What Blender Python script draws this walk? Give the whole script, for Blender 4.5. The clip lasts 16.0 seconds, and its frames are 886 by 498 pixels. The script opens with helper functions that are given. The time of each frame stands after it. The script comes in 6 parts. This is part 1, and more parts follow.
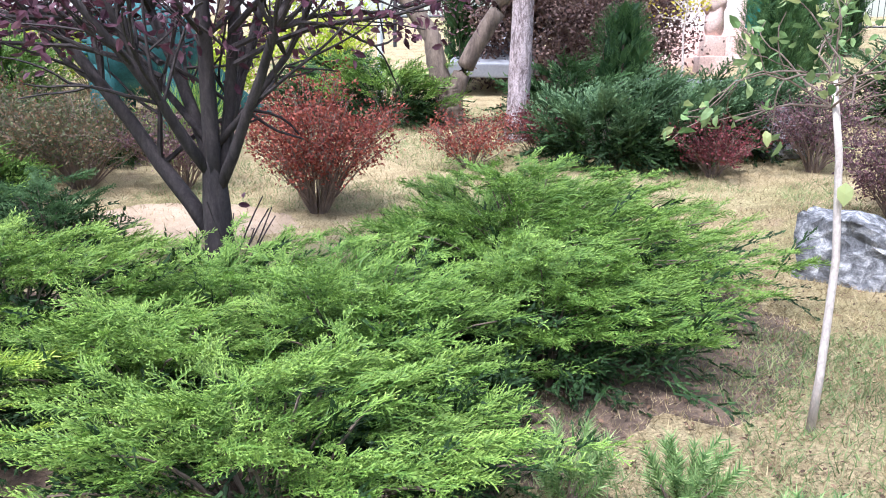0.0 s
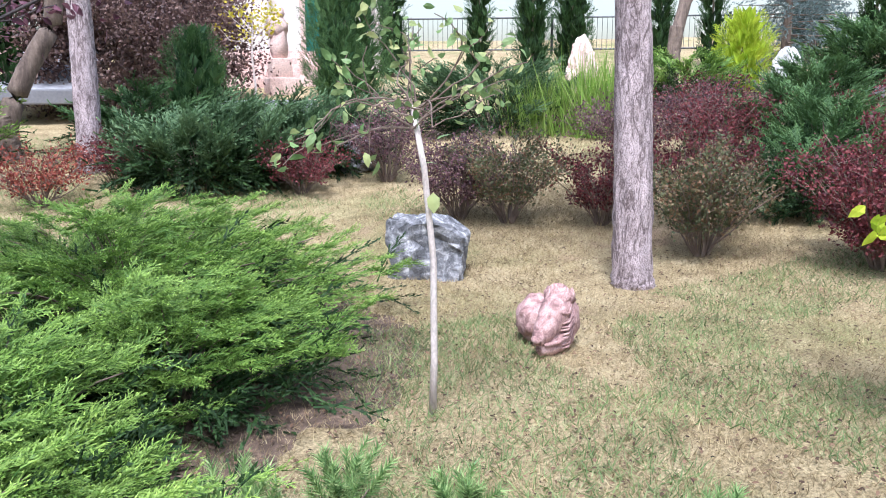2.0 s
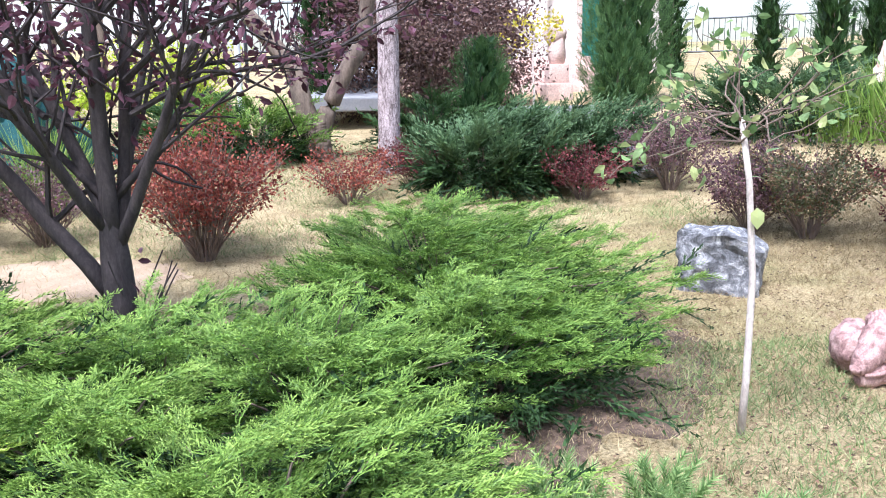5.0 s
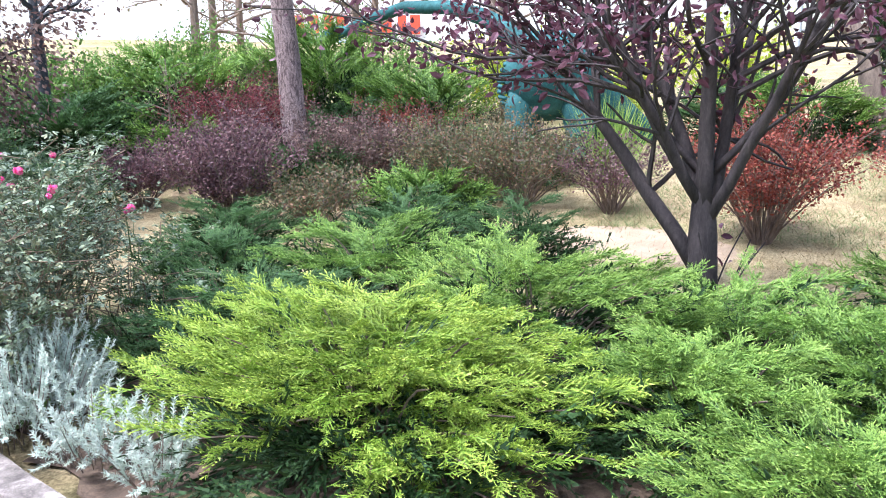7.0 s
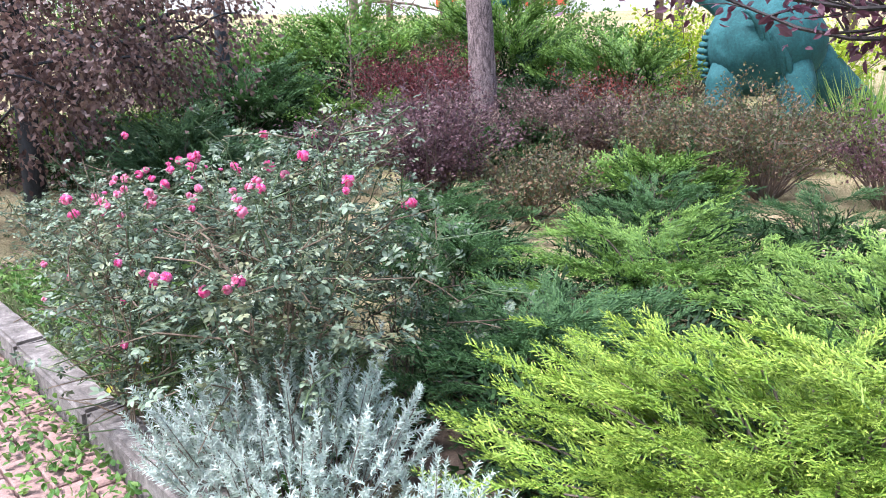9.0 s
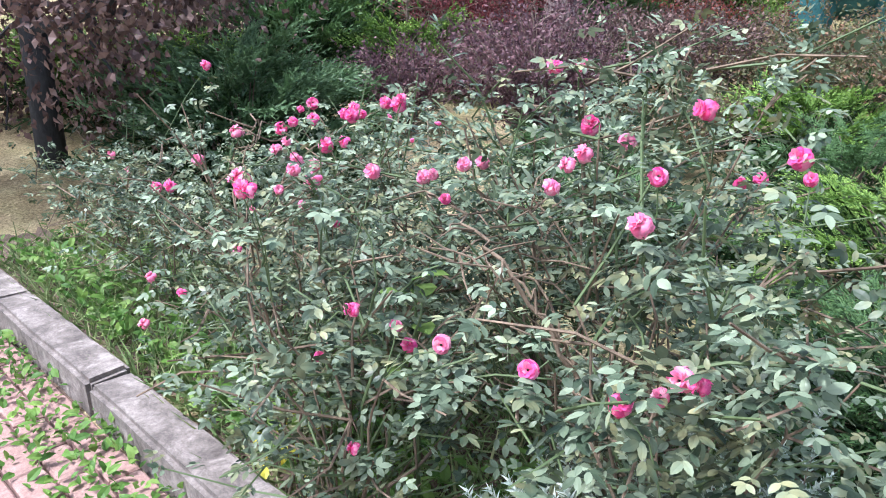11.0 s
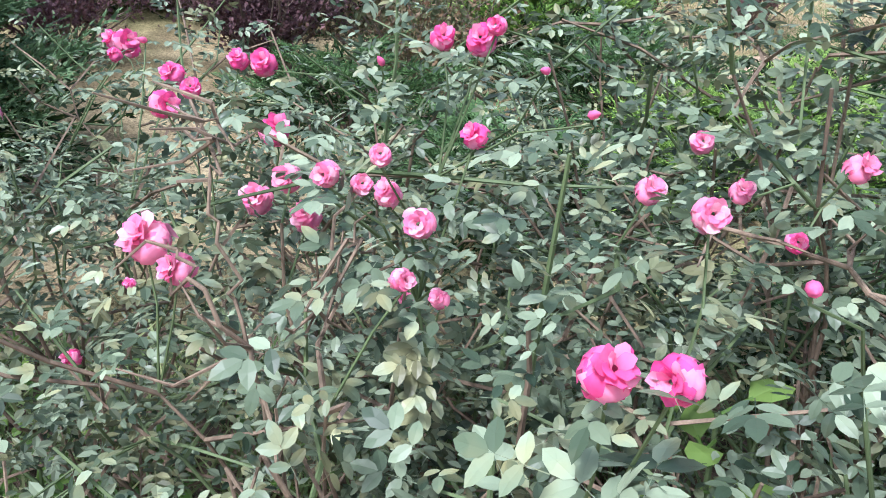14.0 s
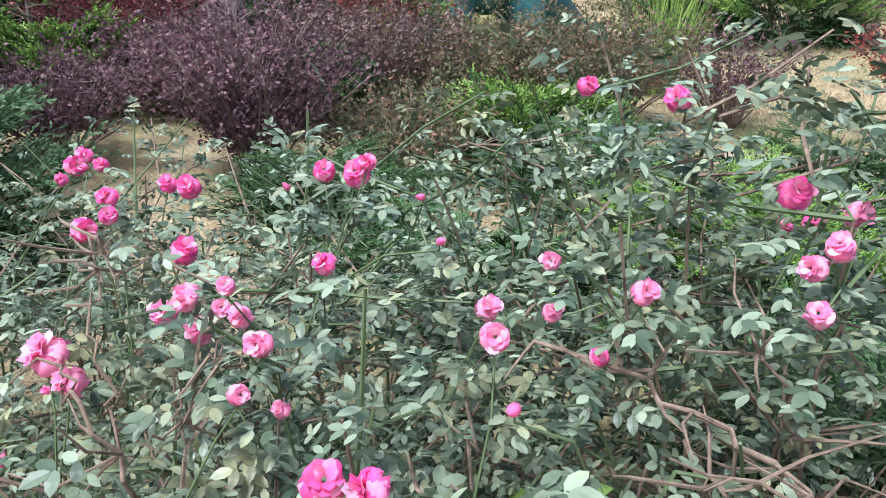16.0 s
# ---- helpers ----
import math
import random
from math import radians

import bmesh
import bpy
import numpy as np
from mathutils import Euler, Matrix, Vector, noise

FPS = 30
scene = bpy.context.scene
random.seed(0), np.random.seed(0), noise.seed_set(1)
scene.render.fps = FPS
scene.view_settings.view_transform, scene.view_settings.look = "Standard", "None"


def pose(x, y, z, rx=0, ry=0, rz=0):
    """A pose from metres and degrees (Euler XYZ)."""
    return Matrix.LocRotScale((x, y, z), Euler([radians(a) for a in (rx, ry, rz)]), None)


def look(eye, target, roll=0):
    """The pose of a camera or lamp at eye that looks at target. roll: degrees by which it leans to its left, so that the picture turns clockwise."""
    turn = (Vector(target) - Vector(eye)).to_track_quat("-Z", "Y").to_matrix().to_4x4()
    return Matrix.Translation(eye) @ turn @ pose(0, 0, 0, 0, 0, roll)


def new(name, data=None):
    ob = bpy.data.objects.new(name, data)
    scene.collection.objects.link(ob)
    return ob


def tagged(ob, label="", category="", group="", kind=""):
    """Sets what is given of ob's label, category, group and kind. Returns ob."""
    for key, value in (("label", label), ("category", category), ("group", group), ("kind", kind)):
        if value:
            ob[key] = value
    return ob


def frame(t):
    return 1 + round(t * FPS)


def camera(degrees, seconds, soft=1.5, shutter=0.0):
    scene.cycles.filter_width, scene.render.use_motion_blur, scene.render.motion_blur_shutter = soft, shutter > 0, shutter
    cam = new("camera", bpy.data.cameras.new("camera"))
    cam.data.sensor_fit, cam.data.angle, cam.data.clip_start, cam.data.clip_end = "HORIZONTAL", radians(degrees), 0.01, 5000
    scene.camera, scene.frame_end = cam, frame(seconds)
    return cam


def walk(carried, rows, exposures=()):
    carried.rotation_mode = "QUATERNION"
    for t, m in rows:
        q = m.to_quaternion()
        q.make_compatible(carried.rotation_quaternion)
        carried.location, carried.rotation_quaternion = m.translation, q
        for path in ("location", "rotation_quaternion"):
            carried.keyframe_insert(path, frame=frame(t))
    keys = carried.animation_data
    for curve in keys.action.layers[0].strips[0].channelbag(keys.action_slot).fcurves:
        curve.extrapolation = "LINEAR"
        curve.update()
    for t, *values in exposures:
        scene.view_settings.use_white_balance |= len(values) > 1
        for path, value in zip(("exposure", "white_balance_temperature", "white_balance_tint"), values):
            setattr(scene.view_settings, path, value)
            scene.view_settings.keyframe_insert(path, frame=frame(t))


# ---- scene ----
# ---- camera ----
cam = camera(60, 16.0, 1.0)
EXPO = [(0, 1.25, 5600, 14), (3.0, 1.0, 5600, 14), (5.5, 1.40, 5600, 14), (8.0, 1.50, 5600, 14), (8.7, 1.42, 5600, 14), (10.8, 1.32, 5600, 14), (13.0, 1.15, 5600, 14), (16, 1.05, 5600, 14)]
SKY, SUN = 0.125, 2.9
PATH = [
    (0, (0.210, -0.203, 1.384), (0.046, 1.736, 0.923), 0.9),
    (0.5, (0.100, -0.088, 1.392), (0.165, 1.858, 0.935), 0.1),
    (1, (0.056, -0.129, 1.406), (0.359, 1.798, 0.963), -0.0),
    (1.5, (0.059, -0.163, 1.413), (0.629, 1.707, 0.988), -0.1),
    (2, (0.083, -0.210, 1.420), (0.933, 1.554, 1.014), -0.2),
    (2.5, (0.167, -0.236, 1.425), (1.264, 1.391, 1.039), -0.4),
    (3, (0.187, -0.209, 1.431), (1.376, 1.358, 1.069), -0.6),
    (5.3, (-0.240, -0.247, 1.466), (-0.219, 1.714, 1.074), -1.4),
    (5.5, (-0.268, -0.279, 1.464), (-0.376, 1.679, 1.073), -1.7),
    (6, (-0.400, -0.377, 1.480), (-0.886, 1.521, 1.077), -1.0),
    (6.5, (-0.543, -0.485, 1.467), (-1.312, 1.315, 1.057), -0.9),
    (7, (-0.682, -0.458, 1.450), (-1.654, 1.240, 1.035), -0.8),
    (7.5, (-0.961, -0.282, 1.438), (-2.079, 1.322, 1.015), -0.6),
    (8, (-1.252, -0.239, 1.438), (-2.439, 1.308, 0.993), -0.7),
    (8.5, (-1.718, -0.218, 1.413), (-2.929, 1.314, 0.981), -0.5),
    (8.7, (-1.858, -0.197, 1.409), (-3.067, 1.333, 0.965), -0.7),
    (10.8, (-3.460, 0.134, 1.317), (-4.596, 1.658, 0.696), -0.4),
    (11, (-3.612, 0.187, 1.318), (-4.730, 1.714, 0.672), -0.5),
    (11.5, (-3.919, 0.264, 1.303), (-4.969, 1.813, 0.596), -0.5),
    (12, (-4.171, 0.340, 1.282), (-5.130, 1.936, 0.553), -0.8),
    (12.5, (-4.380, 0.465, 1.257), (-5.197, 2.129, 0.505), -1.4),
    (13, (-4.553, 0.619, 1.261), (-5.240, 2.313, 0.449), -1.7),
    (13.5, (-4.752, 0.687, 1.234), (-5.163, 2.435, 0.355), -0.1),
    (14, (-4.828, 0.730, 1.213), (-5.016, 2.525, 0.349), 1.1),
    (14.5, (-4.787, 0.728, 1.256), (-4.920, 2.538, 0.414), 0.6),
    (15, (-4.723, 0.702, 1.281), (-4.858, 2.539, 0.502), 0.1),
    (15.5, (-4.658, 0.673, 1.287), (-4.846, 2.536, 0.586), 0.0),
    (16, (-4.624, 0.662, 1.296), (-4.861, 2.536, 0.638), 0.1),
]
walk(cam, [(t, look(eye, target, roll)) for t, eye, target, roll in PATH], EXPO)

# ---- light ----
world = bpy.data.worlds.new("world")
scene.world = world
world.use_nodes = True
wn = world.node_tree
sky = wn.nodes.new("ShaderNodeTexSky")
sky.sky_type = "NISHITA"
sky.sun_disc = False
sky.sun_elevation = radians(64)
sky.sun_rotation = radians(212)
sky.air_density = 1.6
sky.dust_density = 3.0
sky.ozone_density = 1.0
veil = wn.nodes.new("ShaderNodeHueSaturation")
veil.inputs["Saturation"].default_value = 0.7
wn.links.new(sky.outputs[0], veil.inputs["Color"])
wn.links.new(veil.outputs[0], wn.nodes["Background"].inputs["Color"])
wn.nodes["Background"].inputs["Strength"].default_value = SKY
sun_data = bpy.data.lights.new("sun", "SUN")
sun_data.energy = SUN
sun_data.angle = radians(11)
sun_data.color = (1.0, 0.97, 0.93)
sun = new("sun", sun_data)
sun.matrix_world = look((0, 0, 30), (0.7, 1.1, 27.2))


# ---- materials ----
class Mat:
    """A small wrapper for procedural node materials."""

    def __init__(self, name):
        self.m = bpy.data.materials.new(name)
        self.m.use_nodes = True
        self.t = self.m.node_tree
        self.b = self.t.nodes["Principled BSDF"]

    def n(self, kind, **values):
        node = self.t.nodes.new(kind)
        for key, value in values.items():
            node.inputs[key.replace("_", " ")].default_value = value
        return node

    def link(self, a, b):
        self.t.links.new(a, b)

    def ramp(self, fac, *stops):
        r = self.t.nodes.new("ShaderNodeValToRGB")
        e = r.color_ramp.elements
        while len(e) < len(stops):
            e.new(0.5)
        for el, (p, c) in zip(e, stops):
            el.position, el.color = p, (*c, 1)
        self.link(fac, r.inputs["Fac"])
        return r.outputs["Color"]

    def noise(self, scale, detail=5.0, rough=0.6, stretch=None, distortion=0.0):
        co = self.n("ShaderNodeTexCoord").outputs["Object"]
        if stretch:
            mp = self.n("ShaderNodeMapping")
            mp.inputs["Scale"].default_value = stretch
            self.link(co, mp.inputs["Vector"])
            co = mp.outputs["Vector"]
        t = self.n("ShaderNodeTexNoise", Scale=scale, Detail=detail, Roughness=rough, Distortion=distortion)
        self.link(co, t.inputs["Vector"])
        return t.outputs["Fac"]

    def mix(self, fac, a, b, mode="MIX"):
        x = self.t.nodes.new("ShaderNodeMix")
        x.data_type, x.blend_type = "RGBA", mode
        for sock, v in ((x.inputs[0], fac), (x.inputs[6], a), (x.inputs[7], b)):
            if isinstance(v, bpy.types.NodeSocket):
                self.link(v, sock)
            else:
                sock.default_value = v if isinstance(v, float) else (*v, 1)
        return x.outputs[2]

    def bump(self, height, strength=0.5, distance=0.01):
        u = self.n("ShaderNodeBump", Strength=strength, Distance=distance)
        self.link(height, u.inputs["Height"])
        self.link(u.outputs["Normal"], self.b.inputs["Normal"])

    def color(self, c):
        if isinstance(c, bpy.types.NodeSocket):
            self.link(c, self.b.inputs["Base Color"])
        else:
            self.b.inputs["Base Color"].default_value = (*c, 1)
        return self


def leaf_mat(name, c0, c1, c2, gloss=0.45, thin=0.35, tip=None, age=None):
    """Leaves: colour varied leaf by leaf and in drifts, some light passing through."""
    m = Mat(name)
    rnd = m.n("ShaderNodeNewGeometry").outputs["Random Per Island"]
    col = m.ramp(rnd, (0.0, c0), (0.5, c1), (1.0, c2))
    drift = m.ramp(m.noise(2.3, 3), (0.3, (0.66, 0.66, 0.66)), (0.7, (1.15, 1.15, 1.12)))
    col = m.mix(1.0, col, drift, "MULTIPLY")
    if age:
        worn = m.ramp(m.noise(9, 3, 0.6), (0.52, (0, 0, 0)), (0.66, (0.75, 0.75, 0.75)))
        col = m.mix(worn, col, m.mix(rnd, tuple(0.35 * c for c in age), age))
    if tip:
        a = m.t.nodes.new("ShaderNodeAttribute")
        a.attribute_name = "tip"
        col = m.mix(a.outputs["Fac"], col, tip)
    m.color(col)
    m.b.inputs["Roughness"].default_value = gloss
    m.b.inputs["Specular IOR Level"].default_value = 0.28
    tr = m.n("ShaderNodeBsdfTranslucent")
    m.link(col, tr.inputs["Color"])
    mx = m.n("ShaderNodeMixShader", Fac=thin)
    m.link(m.b.outputs[0], mx.inputs[1])
    m.link(tr.outputs[0], mx.inputs[2])
    m.link(mx.outputs[0], m.t.nodes["Material Output"].inputs["Surface"])
    return m.m


def bark_mat(name, dark, light, scale=9.0, stretch=(1, 1, 0.22), depth=0.02):
    m = Mat(name)
    f = m.noise(scale, 8, 0.7, stretch, 0.6)
    g = m.noise(scale * 5, 4, 0.7, (1, 1, 0.5))
    col = m.ramp(f, (0.32, dark), (0.5, tuple((a + b) / 2 for a, b in zip(dark, light))), (0.68, light))
    col = m.mix(1.0, col, m.ramp(g, (0.3, (0.7, 0.7, 0.7)), (0.7, (1.1, 1.1, 1.1))), "MULTIPLY")
    m.color(col)
    m.b.inputs["Roughness"].default_value = 0.9
    m.bump(f, 1.0, depth)
    return m.m


def plain_mat(name, c, rough=0.7, var=0.18, scale=6.0, metal=0.0, bump=0.15, dist=0.004):
    m = Mat(name)
    f = m.noise(scale, 6)
    lo, hi = tuple(v * (1 - var) for v in c), tuple(min(1, v * (1 + var)) for v in c)
    col = m.mix(1.0, m.ramp(f, (0.3, lo), (0.7, hi)), m.ramp(m.noise(scale * 9, 3), (0.3, (0.88, 0.88, 0.88)), (0.7, (1.08, 1.08, 1.08))), "MULTIPLY")
    m.color(col)
    m.b.inputs["Roughness"].default_value = rough
    m.b.inputs["Metallic"].default_value = metal
    m.bump(m.noise(scale * 6, 5), bump, dist)
    return m.m


def ground_mat():
    m = Mat("dry lawn")
    big, mid, fine = m.noise(0.55, 4, 0.6), m.noise(3.5, 6, 0.7), m.noise(60, 6, 0.8)
    straw = m.ramp(mid, (0.3, (0.27, 0.20, 0.115)), (0.5, (0.43, 0.34, 0.20)), (0.7, (0.55, 0.45, 0.28)))
    green = m.ramp(mid, (0.3, (0.14, 0.16, 0.06)), (0.7, (0.30, 0.31, 0.12)))
    col = m.mix(m.ramp(big, (0.50, (0, 0, 0)), (0.70, (0.8, 0.8, 0.8))), straw, green)
    col = m.mix(m.ramp(m.noise(1.1, 3), (0.60, (0, 0, 0)), (0.72, (0.8, 0.8, 0.8))), col, (0.45, 0.31, 0.22))
    col = m.mix(1.0, col, m.ramp(fine, (0.36, (0.42, 0.42, 0.40)), (0.62, (1.3, 1.3, 1.28))), "MULTIPLY")
    col = m.mix(m.ramp(m.noise(24, 5, 0.75), (0.30, (0.85, 0.85, 0.85)), (0.40, (0, 0, 0))), col, (0.10, 0.075, 0.045))
    m.color(col)
    m.b.inputs["Roughness"].default_value = 1.0
    m.b.inputs["Specular IOR Level"].default_value = 0.1
    m.bump(fine, 0.9, 0.02)
    return m.m


def stone_mat(name, c0, c1, c2, scale=6.0, fine=60.0, depth=0.012):
    m = Mat(name)
    f, g = m.noise(scale, 8, 0.7, None, 0.5), m.noise(fine, 5, 0.8)
    col = m.ramp(f, (0.3, c0), (0.5, c1), (0.68, c2))
    col = m.mix(1.0, col, m.ramp(g, (0.3, (0.6, 0.6, 0.6)), (0.65, (1.2, 1.2, 1.2))), "MULTIPLY")
    m.color(col)
    m.b.inputs["Roughness"].default_value = 0.85
    m.bump(f, 0.8, depth)
    return m.m


LAWN = ground_mat()
SOIL = stone_mat("needle litter", (0.04, 0.026, 0.018), (0.11, 0.072, 0.05), (0.21, 0.145, 0.10), 14, 90, 0.02)
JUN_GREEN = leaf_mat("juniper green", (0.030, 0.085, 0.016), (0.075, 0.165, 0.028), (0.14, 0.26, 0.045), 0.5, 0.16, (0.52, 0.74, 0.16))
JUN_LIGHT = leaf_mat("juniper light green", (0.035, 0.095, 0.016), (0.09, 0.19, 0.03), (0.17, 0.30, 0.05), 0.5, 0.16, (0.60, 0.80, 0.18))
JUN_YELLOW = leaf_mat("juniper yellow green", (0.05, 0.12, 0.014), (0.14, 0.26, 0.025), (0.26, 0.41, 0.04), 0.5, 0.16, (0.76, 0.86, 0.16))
# near-black green for inner sprays: shade of the gaps put into the colour
JUN_GAP_SHADE = leaf_mat("inner juniper gap shade", (0.014, 0.032, 0.011), (0.026, 0.060, 0.017), (0.045, 0.095, 0.024), 0.7, 0.05)
JUN_DARK = leaf_mat("juniper dark", (0.03, 0.075, 0.03), (0.06, 0.13, 0.045), (0.10, 0.19, 0.06), 0.6, 0.18, (0.17, 0.29, 0.10))
JUN_BLUE = leaf_mat("juniper grey green", (0.04, 0.085, 0.04), (0.075, 0.145, 0.065), (0.12, 0.21, 0.095), 0.6, 0.2, (0.23, 0.34, 0.16))
SILVER = leaf_mat("silver foliage", (0.50, 0.60, 0.52), (0.64, 0.71, 0.64), (0.76, 0.80, 0.73), 0.8, 0.25)
ROSE_LEAF = leaf_mat("rose leaf", (0.032, 0.056, 0.033), (0.13, 0.174, 0.108), (0.31, 0.375, 0.255), 0.40, 0.14, None, (0.36, 0.34, 0.16))
ROSE_PINK = leaf_mat("rose petal", (0.95, 0.09, 0.36), (0.97, 0.20, 0.47), (0.98, 0.42, 0.62), 0.6, 0.4)
ROSE_PALE = leaf_mat("pale rose petal", (0.96, 0.22, 0.45), (0.97, 0.36, 0.55), (0.98, 0.54, 0.67), 0.6, 0.4)
CANE = bark_mat("rose cane", (0.09, 0.06, 0.04), (0.30, 0.22, 0.15), 20, (1, 1, 0.3), 0.004)
CANE_GREEN = plain_mat("green cane", (0.09, 0.13, 0.05))
TWIG = bark_mat("twig bark", (0.10, 0.07, 0.055), (0.27, 0.20, 0.16), 15, (1, 1, 0.3), 0.006)
PLUM_BARK = bark_mat("plum bark", (0.018, 0.014, 0.015), (0.09, 0.07, 0.07), 14, (1, 1, 0.25), 0.012)


def plate_bark(name, dark, mid, light):
    """Flaky pine bark: thin pale scales with fine dark chips and a few long cracks."""
    m = Mat(name)
    wide = m.noise(9, 5, 0.65, (1, 1, 0.30))
    flake = m.noise(46, 8, 0.75, (1, 1, 0.42))
    fine = m.noise(150, 4, 0.7, (1, 1, 0.6))
    col = m.ramp(flake, (0.36, mid), (0.60, light))
    col = m.mix(m.ramp(fine, (0.40, (0.8, 0.8, 0.8)), (0.54, (0, 0, 0))), col, dark)
    col = m.mix(m.ramp(flake, (0.36, (0.85, 0.85, 0.85)), (0.44, (0, 0, 0))), col, dark)
    crack = m.noise(13, 4, 0.6, (1, 1, 0.20), 0.8)
    col = m.mix(m.ramp(crack, (0.45, (0, 0, 0)), (0.495, (0.9, 0.9, 0.9)), (0.54, (0, 0, 0))), col, dark)
    col = m.mix(1.0, col, m.ramp(wide, (0.32, (0.62, 0.58, 0.58)), (0.62, (1.1, 1.07, 1.08))), "MULTIPLY")
    m.color(col)
    m.b.inputs["Roughness"].default_value = 0.92
    m.bump(m.mix(0.4, flake, wide), 1.0, 0.025)
    return m.m


PINE_BARK = plate_bark("pine bark", (0.11, 0.08, 0.08), (0.42, 0.34, 0.34), (0.70, 0.60, 0.61))
BROWN_BARK = plate_bark("brown pine bark", (0.06, 0.04, 0.04), (0.25, 0.18, 0.17), (0.48, 0.37, 0.35))
GREY_BARK = bark_mat("grey brown bark", (0.08, 0.055, 0.045), (0.32, 0.24, 0.19), 8, (1, 1, 0.25), 0.02)
BLACK_BARK = bark_mat("black bark", (0.015, 0.018, 0.022), (0.07, 0.07, 0.08), 12, (1, 1, 0.3), 0.008)
PALE_BARK = bark_mat("pale sapling bark", (0.48, 0.40, 0.36), (0.78, 0.69, 0.64), 18, (1, 1, 0.35), 0.004)
PLUM_LEAF = leaf_mat("purple plum leaf", (0.05, 0.018, 0.03), (0.125, 0.045, 0.07), (0.27, 0.13, 0.18), 0.38, 0.3)
RED_LEAF = leaf_mat("barberry red leaf", (0.14, 0.03, 0.03), (0.30, 0.07, 0.05), (0.46, 0.15, 0.10), 0.5, 0.3)
WINE_LEAF = leaf_mat("barberry wine leaf", (0.075, 0.022, 0.028), (0.17, 0.04, 0.048), (0.30, 0.085, 0.085), 0.5, 0.3)
PURPLE_LEAF = leaf_mat("barberry purple leaf", (0.07, 0.04, 0.05), (0.16, 0.085, 0.10), (0.29, 0.16, 0.17), 0.5, 0.3)
MIXED_LEAF = leaf_mat("barberry green brown leaf", (0.08, 0.10, 0.05), (0.16, 0.17, 0.08), (0.30, 0.16, 0.10), 0.5, 0.3)
BROWN_LEAF = leaf_mat("brown purple leaf", (0.08, 0.05, 0.05), (0.17, 0.10, 0.09), (0.30, 0.20, 0.17), 0.5, 0.3)
LIME_LEAF = leaf_mat("lime leaf", (0.36, 0.50, 0.03), (0.52, 0.64, 0.05), (0.66, 0.70, 0.08), 0.45, 0.4)
YELLOW_LEAF = leaf_mat("yellow leaf", (0.55, 0.45, 0.03), (0.72, 0.60, 0.06), (0.60, 0.62, 0.10), 0.5, 0.4)
SAP_LEAF = leaf_mat("sapling leaf", (0.15, 0.26, 0.09), (0.25, 0.36, 0.15), (0.46, 0.48, 0.20), 0.45, 0.35)
GREEN_LEAF = leaf_mat("green leaf", (0.07, 0.16, 0.03), (0.13, 0.25, 0.05), (0.24, 0.36, 0.09), 0.5, 0.35)
REED_LEAF = leaf_mat("reed blade", (0.18, 0.32, 0.05), (0.30, 0.46, 0.09), (0.46, 0.55, 0.18), 0.5, 0.35)
DRY_BLADE = leaf_mat("dry grass blade", (0.19, 0.135, 0.07), (0.44, 0.35, 0.20), (0.62, 0.51, 0.31), 0.8, 0.25)
GREEN_BLADE = leaf_mat("green grass blade", (0.11, 0.18, 0.06), (0.24, 0.33, 0.13), (0.42, 0.43, 0.22), 0.6, 0.3)
LITTER = leaf_mat("fallen leaf", (0.05, 0.03, 0.022), (0.13, 0.08, 0.05), (0.30, 0.18, 0.12), 0.8, 0.2)
THUJA = leaf_mat("thuja foliage", (0.02, 0.06, 0.02), (0.045, 0.11, 0.03), (0.08, 0.16, 0.05), 0.6, 0.2)
SPRUCE = leaf_mat("blue spruce needles", (0.10, 0.15, 0.15), (0.18, 0.24, 0.24), (0.27, 0.33, 0.33), 0.6, 0.2)
MUGO = leaf_mat("pine needles", (0.14, 0.26, 0.09), (0.26, 0.40, 0.14), (0.42, 0.52, 0.22), 0.55, 0.25)
DARKPINE = leaf_mat("dark pine needles", (0.02, 0.06, 0.04), (0.04, 0.10, 0.06), (0.06, 0.15, 0.08), 0.55, 0.2)
ROCK = stone_mat("grey granite", (0.035, 0.035, 0.04), (0.20, 0.20, 0.215), (0.62, 0.61, 0.62), 11, 60, 0.05)
PINK_STONE = stone_mat("pink carved stone", (0.10, 0.045, 0.045), (0.42, 0.25, 0.235), (0.68, 0.46, 0.43), 16, 90, 0.02)
PINK_PALE = stone_mat("pale pink stone", (0.52, 0.34, 0.30), (0.72, 0.52, 0.46), (0.82, 0.64, 0.58), 3, 30, 0.01)
WHITE_STONE = stone_mat("white stone", (0.48, 0.46, 0.44), (0.66, 0.64, 0.63), (0.80, 0.78, 0.77), 4, 40, 0.02)
KERB = stone_mat("weathered concrete kerb", (0.06, 0.048, 0.042), (0.20, 0.168, 0.15), (0.38, 0.33, 0.30), 9, 70, 0.012)
PAVER = stone_mat("red paver", (0.22, 0.13, 0.11), (0.36, 0.22, 0.19), (0.46, 0.32, 0.28), 5, 80, 0.004)
SAND = stone_mat("paving sand", (0.16, 0.12, 0.09), (0.25, 0.20, 0.15), (0.33, 0.27, 0.20), 9, 120, 0.006)
TEAL = stone_mat("teal painted concrete", (0.010, 0.055, 0.058), (0.022, 0.105, 0.108), (0.055, 0.175, 0.185), 2.5, 30, 0.008)
STEEL = plain_mat("dark painted steel", (0.05, 0.055, 0.06), 0.5, 0.15, 8, 0.3)
POLE_WHITE = plain_mat("white painted pole", (0.72, 0.73, 0.74), 0.5)
PLASTER = plain_mat("pale plaster", (0.74, 0.66, 0.62), 0.8, 0.06, 2)
TEALPAINT = plain_mat("teal paint", (0.10, 0.42, 0.44), 0.5, 0.08, 2)
